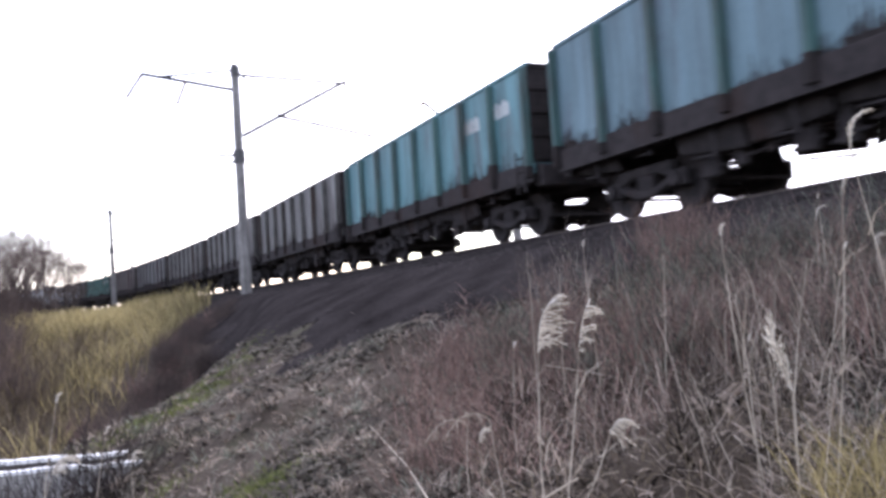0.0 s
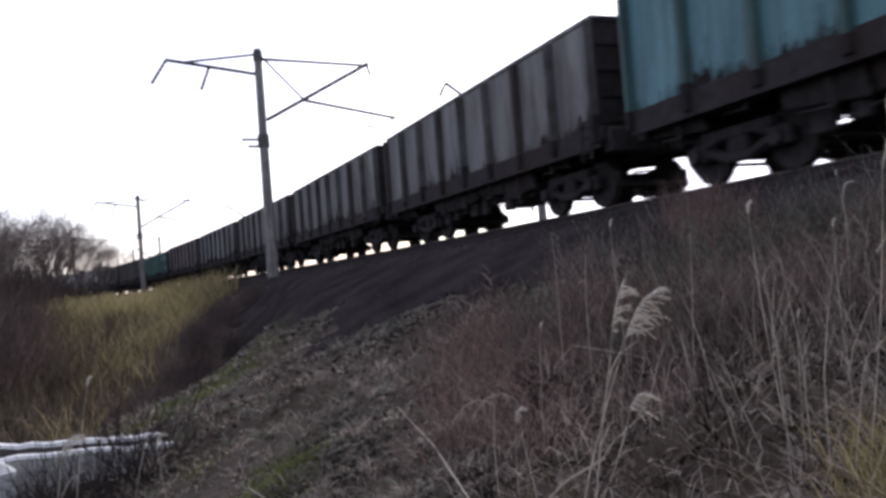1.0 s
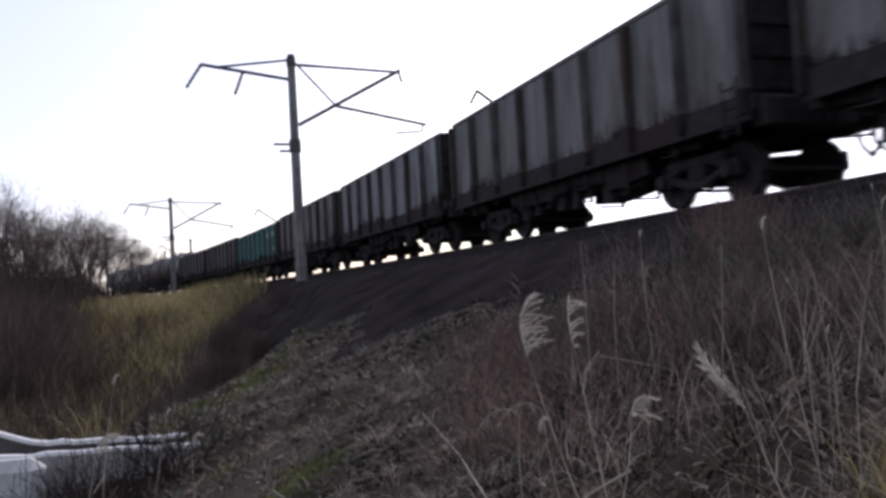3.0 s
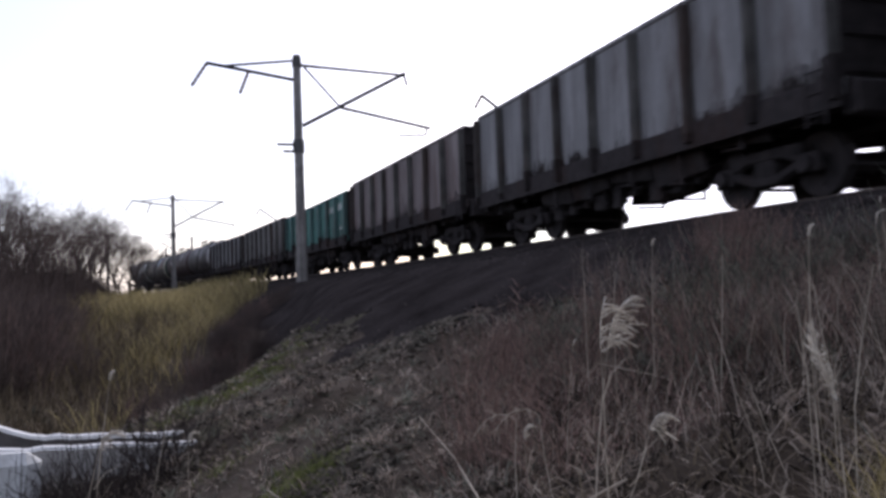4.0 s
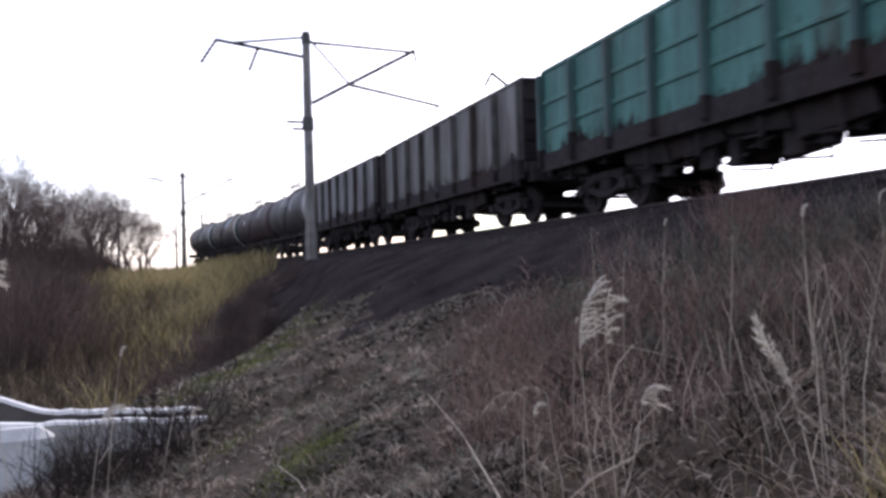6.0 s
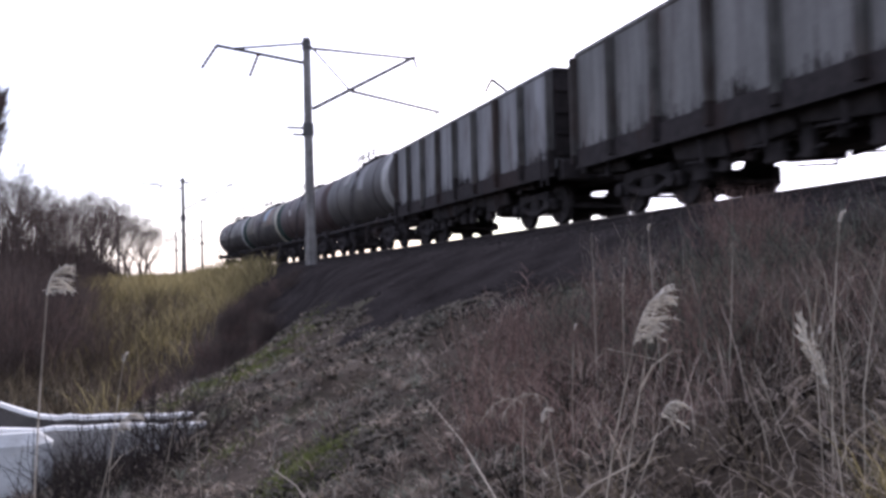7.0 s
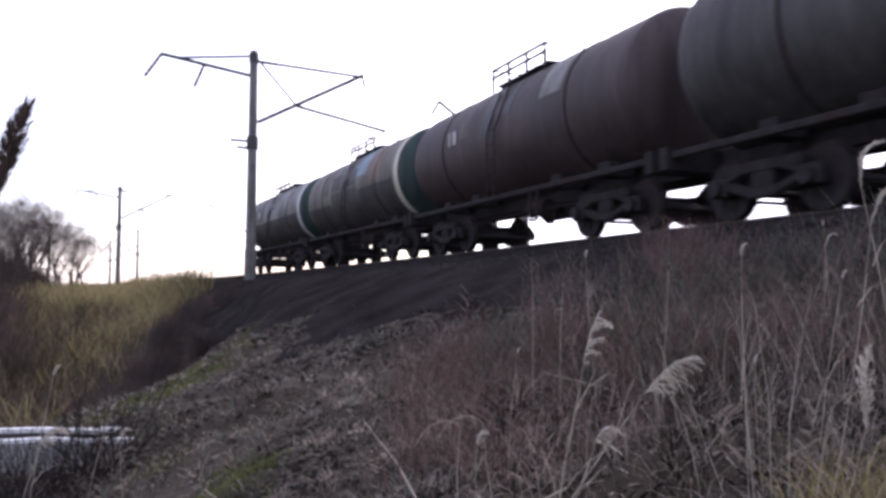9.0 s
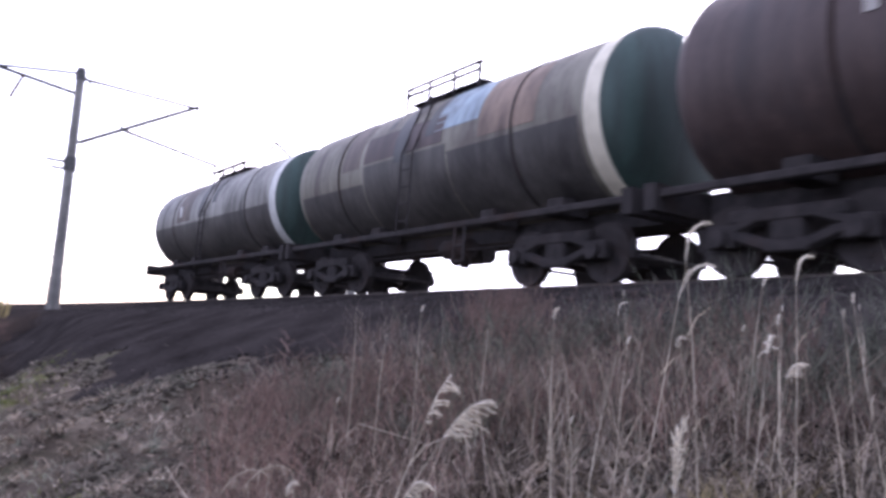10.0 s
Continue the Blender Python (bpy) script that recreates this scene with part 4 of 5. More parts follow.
    for sel, name, mat, label in ((pick < 0.34, "pale_tussocks", "dry_grass", "pale dry grass tussocks on the bank"), (pick > 0.8, "green_tussocks", "sage", "grey-green weed tussocks on the bank"), ((pick >= 0.34) & (pick <= 0.8), "grey_tussocks", "grey_grass", "grey dead grass tussocks on the bank")):
        n = int(sel.sum())
        ob = strips(name, on_ground(x[sel], y[sel]), size[sel] * np.random.uniform(0.12, 0.34, n), np.random.uniform(0.1, 0.95, n), az[sel] + np.random.normal(0, 0.4, n),
                    0.005 * (0.6 + r[sel] / 9.0) * np.random.uniform(0.6, 1.3, n), M[mat], 0.95)
        tagged(ob, label, "grass", kind="stuff")
    # brown tangle
    x, y, r = wedge(13000, 3.3, 9, 23, 68, 1.1)
    lat = lateral(x, y)
    keep = (lat < -6.2) & (rough(x, y, 1.4, 8) > -0.05)
    x, y, r, lat = x[keep], y[keep], r[keep], lat[keep]
    lawn("brown_weeds", "rust-brown dead weeds tangled on the bank", x, y, r, 0.12, 0.36, 0.2, 1.1, 0.0045, "rust_brush", curl=0.7)
    # standing pale stalks among the reeds
    x, y, r = wedge(340, 1.9, 4.4, 40, 68, 1.0)
    keep = (lateral(x, y) < -6.6) & (rough(x, y, 2.2, 44) > -0.2)
    lawn("tall_dry_grass", "tall pale standing grass stalks", x[keep], y[keep], r[keep], 0.2, 0.6, 0.0, 0.3, 0.003, "straw", curl=0.3)
    x, y, r = wedge(1800, 1.5, 3.2, 0, 60, 1.0)
    lawn("straw_tufts", "brown straw tufts at the foot of the bank", x, y, r, 0.08, 0.26, 0.1, 1.1, 0.0055, "brown_weed", curl=0.8)
    x, y, r = wedge(1700, 1.7, 3.0, 44, 56, 1.0)
    keep = rough(x, y, 2.4, 101) > -0.15
    lawn("yellow_grass", "pale yellow grass clump at the foot of the bank", x[keep], y[keep], r[keep], 0.12, 0.34, 0.0, 0.6, 0.005, "gold_reed", curl=0.5)
    x, y, r = wedge(1500, 2.4, 6.5, 28, 66, 1.0)
    keep = (lateral(x, y) < -6.3) & (rough(x, y, 1.9, 103) > 0.0)
    lawn("grey_stalks", "thin grey standing weed stalks", x[keep], y[keep], r[keep], 0.18, 0.5, 0.0, 0.45, 0.0035, "dry_grass", curl=0.4)
    # golden reed bank beyond the gully
    x = np.random.uniform(-26, 5, 110000)
    y = 9.6 + 52 * np.random.rand(110000) ** 1.35
    keep = (lateral(x, y) < -5.6) & (gully(x, y) > 1.3) & (np.degrees(np.arctan2(x, y)) < np.interp(np.hypot(x, y), [9, 12, 20, 34, 60], [-4.5, -3.2, 0.3, 6.2, 7.2]) + np.random.normal(0, 0.5, len(x))) & (np.degrees(np.arctan2(x, y)) > -24)
    x, y = x[keep], y[keep]
    r = np.hypot(x, y)
    hh = np.clip(0.55 + 0.02 * (r - 10), 0.5, 1.15)
    brown = rough(x, y, 0.3, 61) + 0.5 * rough(x, y, 1.1, 62) + 0.3 * np.random.randn(len(x)) - 0.022 * (r - 19) - 0.05 * (np.degrees(np.arctan2(x, y)) + 3) + 0.1 * np.clip(-4.5 - np.degrees(np.arctan2(x, y)), 0, 6) > 0.0
    for k, name, mat, label in ((~brown, "reed_bank", "gold_reed", "dense golden dry reeds on the far bank"), (brown, "brown_reeds", "brown_weed", "brown dead weeds among the reeds")):
        n = int(k.sum())
        ob = strips(name, on_ground(x[k], y[k]), hh[k] * np.random.uniform(0.55, 1.25, n), np.random.uniform(0, 0.5, n), np.random.uniform(0, 6.28, n),
                    0.007 + 0.0007 * r[k], M[mat], 0.45)
        tagged(ob, label, "reeds", kind="stuff")
    # grass fringe along the crest of the far line
    x = np.random.uniform(-60, 6, 16000)
    y = np.random.uniform(55, 150, 16000)
    keep = lateral(x, y) < -5.2
    x, y = x[keep], y[keep]
    ob = strips("field_grass", on_ground(x, y), np.random.uniform(0.3, 0.8, len(x)), np.random.uniform(0, 0.5, len(x)), np.random.uniform(0, 6.28, len(x)),
                np.full(len(x), 0.09), M["gold_reed"], 0.3)
    tagged(ob, "dry yellow field grass beside the line", "grass", kind="stuff")


def bush_meshes(mat, seed, stems=70, height=0.9, stout=1.0):
    rs = np.random.RandomState(seed)
    A, B, R0, R1, big = [], [], [], [], []
    for _ in range(stems):
        p = np.array([rs.normal(0, 0.22), rs.normal(0, 0.22), -0.05])
        az, tilt = rs.uniform(0, 6.28), rs.uniform(0.05, 0.75)
        d = np.array([math.cos(az) * math.sin(tilt), math.sin(az) * math.sin(tilt), math.cos(tilt)])
        h = height * rs.uniform(0.55, 1.15)
        rad = rs.uniform(0.003, 0.0055) * stout
        for k in range(4):
            q = p + d * h / 4
            A.append(p), B.append(q), R0.append(rad), R1.append(rad * 0.75), big.append(True)
            for _ in range(3 if k else 0):
                e = d + rs.normal(0, 0.55, 3)
                e /= np.linalg.norm(e)
                u = p + (q - p) * rs.rand()
                A.append(u), B.append(u + e * h * rs.uniform(0.08, 0.24)), R0.append(rad * 0.6), R1.append(rad * 0.25), big.append(False)
            p, rad = q, rad * 0.75
            d = d + rs.normal(0, 0.2, 3)
            d /= np.linalg.norm(d)
    A, B, R0, R1 = (np.array(c) for c in (A, B, R0, R1))
    main = np.array(big)
    return [sticks(n, A[k], B[k], R0[k], R1[k], 3, mat) for n, k in (("stem_tangle", main), ("brushwood", ~main))]


def bushes():
    made = []
    for mat, seed, stems, h, label in ((M["rust_brush"], 2, 90, 0.85, "rust-brown leafless bush on the bank"), (M["rust_brush"], 5, 70, 0.7, "rust-brown leafless bush on the bank"),
                                       (M["twig"], 9, 120, 1.15, "dark leafless shrub at the gully"), (M["sage"], 14, 110, 0.75, "grey-green dry weed clump on the bank"),
                                       (M["dry_grass"], 23, 60, 0.8, "pale buff dead weed clump on the bank"), (M["dark_twig"], 31, 24, 1.15, "dark open leafless shrub before the drain")):
        e = new("bush")
        for t in bush_meshes(mat, seed, stems, h, 2.4 if mat is M["dark_twig"] else 0.6 if mat is M["dry_grass"] else 1.0):
            t.parent = e
            tagged(t, kind="stuff")
        made.append((e, label))
        tagged(e, label, "bush", "bushes on the bank")
    spots = []
    rs = np.random.RandomState(77)
    for _ in range(30):
        b, r = radians(rs.uniform(21, 60)), rs.uniform(3.6, 6.6)
        spots.append((int(rs.rand() < 0.4), r * math.sin(b), r * math.cos(b), rs.uniform(0.45, 0.75)))
    for _ in range(34):
        b, r = radians(rs.uniform(26, 66)), rs.uniform(3.2, 6.4)
        spots.append((3 + int(rs.rand() < 0.45), r * math.sin(b), r * math.cos(b), rs.uniform(0.4, 0.85)))
    for i in range(70):
        r = 12.5 + 15.5 * (i / 69) ** 1.1
        b = radians(np.interp(r, [12.5, 18, 25, 33], [-2.2, 2.2, 5.2, 7.4]) + rs.normal(0, 0.9))
        spots.append((2 if i % 3 else 0, r * math.sin(b), r * math.cos(b), rs.uniform(0.65, 1.0) * float(np.interp(r, [14, 20, 28], [1.0, 0.9, 0.5]))))
    # leafless shrubs below the wood, beside the reeds
    for _ in range(46):
        b, r = rs.uniform(-12, -4.6), rs.uniform(17, 38)
        tall = float(np.interp(b, [-12, -8, -4.6], [2.1, 1.7, 0.8])) * rs.uniform(0.8, 1.2)
        spots.append((2 if rs.rand() < 0.6 else 0, r * math.sin(radians(b)), r * math.cos(radians(b)), tall))
    for i in range(9):
        spots.append((5, -1.0 + 0.13 * i, 7.0 + rs.normal(0, 0.2), rs.uniform(0.5, 0.72)))
    for _ in range(16):
        b, r = radians(rs.uniform(34, 62)), rs.uniform(4.2, 5.8)
        spots.append((4, r * math.sin(b), r * math.cos(b), rs.uniform(0.4, 0.6)))
    used = set()
    for k, x, y, sc in spots:
        if lateral(np.array(x), np.array(y)) > -5.9:
            continue
        m = Matrix.Translation((x, y, float(ground_z(x, y)) - 0.02)) @ pose(0, 0, 0, 0, 0, rs.uniform(0, 360)) @ Matrix.Scale(sc, 4)
        e = made[k][0]
        if k not in used:
            e.matrix_world = m
            used.add(k)
        else:
            c = copy_thing(e, m)
            c.matrix_basis = m


def bare_tree(seed, height):
    """Several slender stems that fork upwards into a rounded, open crown of fine twigs."""
    rs = np.random.RandomState(seed)
    thick, thin = [], []

    def grow(p, d, length, rad, depth):
        for _ in range(2):
            q = p + d * length / 2
            (thick if rad > 0.022 else thin).append((p, q, rad, rad * 0.87))
            if depth > 2 and rs.rand() < 0.6:
                f = d + rs.normal(0, 0.6, 3)
                f /= np.linalg.norm(f)
                thin.append((q, q + f * length * rs.uniform(0.3, 0.7), rad * 0.4, 0.003))
            p, rad = q, rad * 0.87
            d = d + rs.normal(0, 0.09, 3) + np.array([0, 0, 0.04])
            d /= np.linalg.norm(d)
        if depth == 7:
            for _ in range(3):
                f = d + rs.normal(0, 0.4, 3)
                f /= np.linalg.norm(f)
                thin.append((p, p + f * height * rs.uniform(0.03, 0.06), 0.006, 0.003))
            return
        for k in range(3 if depth < 3 else 2):
            e = d * (1.0 if k else 1.6) + rs.normal(0, 0.46, 3)
            e[2] += 0.1
            e /= np.linalg.norm(e)
            grow(p, e, length * rs.uniform(0.68, 0.9), rad * (0.8 if k == 0 else 0.62), depth + 1)

    e = new("bare_tree")
    for i in range(rs.randint(2, 4)):
        d = np.array([rs.normal(0, 0.2), rs.normal(0, 0.2), 1.0])
        grow(np.array([0.35 * i, 0.2 * i * (-1) ** i, -0.3]), d / np.linalg.norm(d), height * 0.17, 0.0115 * height, 1)
    for name, seg, k, mat in (("trunk", thick, 6, M["bark"]), ("crown", thin, 3, M["twig"])):
        a = [np.array(c) for c in zip(*seg)]
        a[2], a[3] = np.maximum(a[2], 0.006), np.maximum(a[3], 0.004)
        ob = sticks(name, a[0], a[1], a[2], a[3], k, mat)
        ob.parent = e
    return tagged(e, "leafless grey-brown tree at the wood's edge", "tree", "trees at the wood's edge")


def woods():
    trees = [bare_tree(3, 14.4), bare_tree(8, 13.2), bare_tree(21, 11.4)]
    rs = np.random.RandomState(6)
    spots = [(-11.5, 62, 0, 1.0), (-14.5, 58, 1, 1.1), (-9.5, 68, 2, 1.05), (-13, 70, 1, 1.15), (-8.2, 76, 1, 1.0), (-11, 80, 0, 0.95), (-6.4, 84, 0, 0.92),
             (-5.0, 94, 1, 0.95), (-8.5, 92, 2, 1.1), (-4.3, 104, 2, 1.0), (-17, 62, 0, 1.15), (-20, 66, 2, 1.3), (-24, 70, 1, 1.3), (-19, 54, 1, 1.1), (-29, 72, 0, 1.3), (-34, 80, 1, 1.4),
             (-16, 84, 0, 1.2), (-3.6, 112, 1, 0.85), (-40, 90, 0, 1.3), (-10, 100, 1, 1.2), (-14, 96, 2, 1.35), (-18, 92, 0, 1.2), (-22, 84, 2, 1.4), (-12, 66, 2, 1.1), (-16, 72, 0, 1.05), (-7.5, 88, 0, 1.0), (-26, 78, 0, 1.3)]
    first = set()
    for x, y, k, sc in spots:
        m = Matrix.Translation((x, y, float(ground_z(x, y)) - 0.1)) @ pose(0, 0, 0, 0, 0, rs.uniform(0, 360)) @ Matrix.Scale(sc, 4)
        if k in first:
            copy_thing(trees[k], m).matrix_basis = m
        else:
            trees[k].matrix_world = m
            first.add(k)
    # undergrowth at the wood's edge
    n = 36000
    y = 20 + 72 * rs.rand(n) ** 0.8
    x = -0.03 * y - 1.4 - rs.rand(n) ** 1.2 * 30
    h = rs.uniform(0.8, 3.4, n) * np.clip(0.85 + 0.7 * rough(x, y, 0.5, 21), 0.3, 1.2) * np.clip((y - 12) / 26, 0.3, 1)
    h = h * np.clip(0.22 + (-0.03 * y - 1.4 - x) / 4.0, 0.22, 1.5)
    b = on_ground(x, y)
    az, tl = rs.uniform(0, 6.28, n), rs.uniform(0, 0.5, n)
    tip = b + np.stack([np.cos(az) * np.sin(tl), np.sin(az) * np.sin(tl), np.cos(tl)], 1) * h[:, None]
    ob = sticks("undergrowth", b, tip, np.full(n, 0.02), np.full(n, 0.005), 3, M["brown_twig"])
    tagged(ob, "dense brown leafless undergrowth below the trees", "undergrowth", kind="stuff")
    # scattered weeds standing on the far crest
    n = 1500
    x = rs.uniform(-4, 9, n)
    y = rs.uniform(33, 110, n)
    keep = (lateral(x, y) < -5.0) & (lateral(x, y) > -14)
    x, y = x[keep], y[keep]
    b = on_ground(x, y)
    tip = b + np.stack([rs.normal(0, 0.1, len(x)), rs.normal(0, 0.1, len(x)), rs.uniform(0.2, 0.75, len(x))], 1)
    tagged(sticks("crest_weeds", b, tip, np.full(len(x), 0.012), np.full(len(x), 0.006), 3, M["twig"]), "thin dry weeds on the crest of the bank", "weeds", kind="stuff")


def trough():
    """A concrete drain trough with a broken block beside it."""
    e = new("drain_trough")
    e.matrix_world = pose(0, 0, 0)

    def wall(name, pts, th, low, mat, lab="", drop=0.0):
        """A wall along pts (x, y, top); low: its foot, or with drop its depth below the top."""
        bm = bmesh.new()
        rows = []
        for x, y, z in pts:
            foot = z - drop if drop else low
            rows.append([bm.verts.new(c) for c in ((x, y, foot), (x, y, z), (x, y + th, z), (x, y + th, foot))])
        for a, b in zip(rows, rows[1:]):
            for i in range(4):
                bm.faces.new((a[i], a[(i + 1) % 4], b[(i + 1) % 4], b[i]))
        for r in (rows[0], rows[-1]):
            bm.faces.new(r)
        bmesh.ops.recalc_face_normals(bm, faces=bm.faces)
        return part(name, bm, mat, e, lab)

    front = [(-2.6, 8.6, 0.36), (-1.37, 8.19, 0.35), (-0.6, 7.92, 0.36), (0.19, 7.67, 0.36)]
    rear = [(-2.6, 9.5, 0.527), (-1.75, 9.25, 0.464), (-1.5, 9.14, 0.374), (-1.36, 9.08, 0.336), (-1.2, 9.01, 0.322), (-0.4, 8.66, 0.323), (0.5, 8.33, 0.322)]
    rs = np.random.RandomState(3)

    def finer(pts):
        out = []
        for a, b in zip(pts, pts[1:]):
            k = max(1, int(math.dist(a[:2], b[:2]) / 0.12))
            out += [tuple(p + (q - p) * i / k + rs.normal(0, 0.006) * (j > 0) for j, (p, q) in enumerate(zip(a, b))) for i in range(k)]
        return out + [pts[-1]]

    front, rear = finer(front), finer(rear)
    under = lambda pts: [(x, y + 0.015, z - 0.05) for x, y, z in pts]
    wall("front_wall", under(front), 0.05, -0.6, M["concrete"])
    # both rims have sunlight put into their colour, paler than the walls
    wall("front_coping", front, 0.075, 0, M["sunlit_coping"], "rim in a pale, sunlit colour", 0.035)
    # rear wall and floor have the shade between the rims painted in
    wall("rear_wall", under(rear), 0.06, -0.6, M["shaded_concrete"], "wall darkened for the shade inside the trough")
    wall("rear_coping", rear, 0.09, 0, M["sunlit_coping"], "rim in a pale, sunlit colour", 0.04)
    wall("trough_floor", [(-2.6, 8.7, -0.25), (0.4, 7.75, -0.25)], 0.75, -0.4, M["shaded_concrete"])
    tagged(e, "pale weathered concrete drain trough with sunlit rims", "drain")
    bm = bmesh.new()
    box(bm, -2.6, -1.13, 7.72, 8.0, -0.6, 0.365, 0.09)
    for v in bm.verts:
        if v.co.x > -1.5:
            v.co.x += 0.05 * math.sin(v.co.z * 7)
    tagged(part("concrete_block", bm, M["pale_concrete"]), "pale grey concrete block with rounded edges", "block")


def reed(length, plume, seed, droop=0.6, leaf=True, tuft="plume", strand=0.0, combs=16, fill=14, spread=0.12, nod=0.1, look_of="dry pale common reed with a feathery plume"):
    """A common reed with a feathery plume; origin at its foot, the plume blown towards +x."""
    rs = np.random.RandomState(seed)
    e = new("common_reed")
    A, B, R0, R1 = [], [], [], []
    n = 7
    pts = [np.array([0.02 * math.sin(3.0 * i / n + seed), 0.015 * math.cos(2.2 * i / n + seed), length * i / n]) for i in range(n + 1)]
    pts[0][:2] = 0
    for i in range(n):
        A.append(pts[i]), B.append(pts[i + 1]), R0.append(0.0031 - 0.0013 * i / n), R1.append(0.0031 - 0.0013 * (i + 1) / n)
    ob = sticks("stem", A, B, R0, R1, 6, M["straw"])
    ob.parent = e
    top = pts[-1]
    A, B, R0, R1 = [], [], [], []
    axis = [top]
    d = np.array([nod, 0.0, 1.0])
    m = 10
    for i in range(m):
        d = d + np.array([droop * (0.02 + 0.012 * i * i / 3), 0, -droop * 0.009 * i * i / 3])
        d /= np.linalg.norm(d)
        axis.append(axis[-1] + d * plume / m)
        A.append(axis[-2]), B.append(axis[-1]), R0.append(0.0026), R1.append(0.002)
    if strand:
        # a one-sided comb of soft strands streaming in the wind
        for j in range(combs):
            u = (j + rs.uniform(-0.9, 0.9)) / combs * (m - 1)
            i = int(max(0, min(m - 1, u)))
            p = axis[i] + (axis[i + 1] - axis[i]) * (u - i)
            size = strand * rs.uniform(0.4, 1.25) * (1 - 0.35 * (j / combs) ** 3)
            out = np.array([1.0, rs.normal(0, 0.35), rs.uniform(-0.15, 0.85)])
            w = 0.0032
            for k in range(6):
                out /= np.linalg.norm(out)
                q = p + out * size / 6
                A.append(p), B.append(q), R0.append(w), R1.append(w * 0.88)
                for _ in range(4):
                    f = out * 0.8 + rs.normal(0, 0.45, 3)
                    f /= np.linalg.norm(f)
                    A.append(p), B.append(p + f * rs.uniform(0.008, 0.02)), R0.append(0.0011), R1.append(0.0004)
                out = out + np.array([0.05, rs.normal(0, 0.05), -0.12 + rs.normal(0, 0.05)])
                p, w = q, w * 0.88
    else:
        # a closed spindle: short strands that lie up along the axis
        for i in range(m):
            wide = plume * spread * math.sin(math.pi * (i + 0.8) / (m + 1.2))
            for _ in range(fill):
                p = axis[i] + (axis[i + 1] - axis[i]) * rs.rand()
                a = rs.uniform(0, math.tau)
                up = (axis[i + 1] - axis[i]) / (plume / m)
                q = p + up * plume * rs.uniform(0.08, 0.2) + np.array([math.cos(a), math.sin(a), 0]) * wide * rs.uniform(0.3, 1.0)
                mid = (p + q) / 2 + np.array([math.cos(a), math.sin(a), 0]) * wide * 0.2
                A.extend((p, mid)), B.extend((mid, q)), R0.extend((0.0014, 0.0013)), R1.extend((0.0013, 0.0005))
                f = rs.normal(0, 1, 3)
                A.append(mid), B.append(mid + f / np.linalg.norm(f) * 0.012), R0.append(0.001), R1.append(0.0004)
    ob = sticks("plume", A, B, R0, R1, 3, M[tuft])
    ob.parent = e
    tagged(ob, "feathery buff seed plume" if tuft == "plume" else "dense dark brown seed plume")
    if leaf:
        for _ in range(2):
            z = length * rs.uniform(0.35, 0.8)
            b = np.array([[0.0, 0, z]])
            lo = strips("leaf", b, np.array([rs.uniform(0.12, 0.25)]), np.array([0.5]), np.array([rs.uniform(-0.7, 0.7)]), np.array([0.005]), M["straw"], 0.9)
            lo.parent = e
    return tagged(e, look_of, "reed", "reeds in the foreground")


REEDS = []


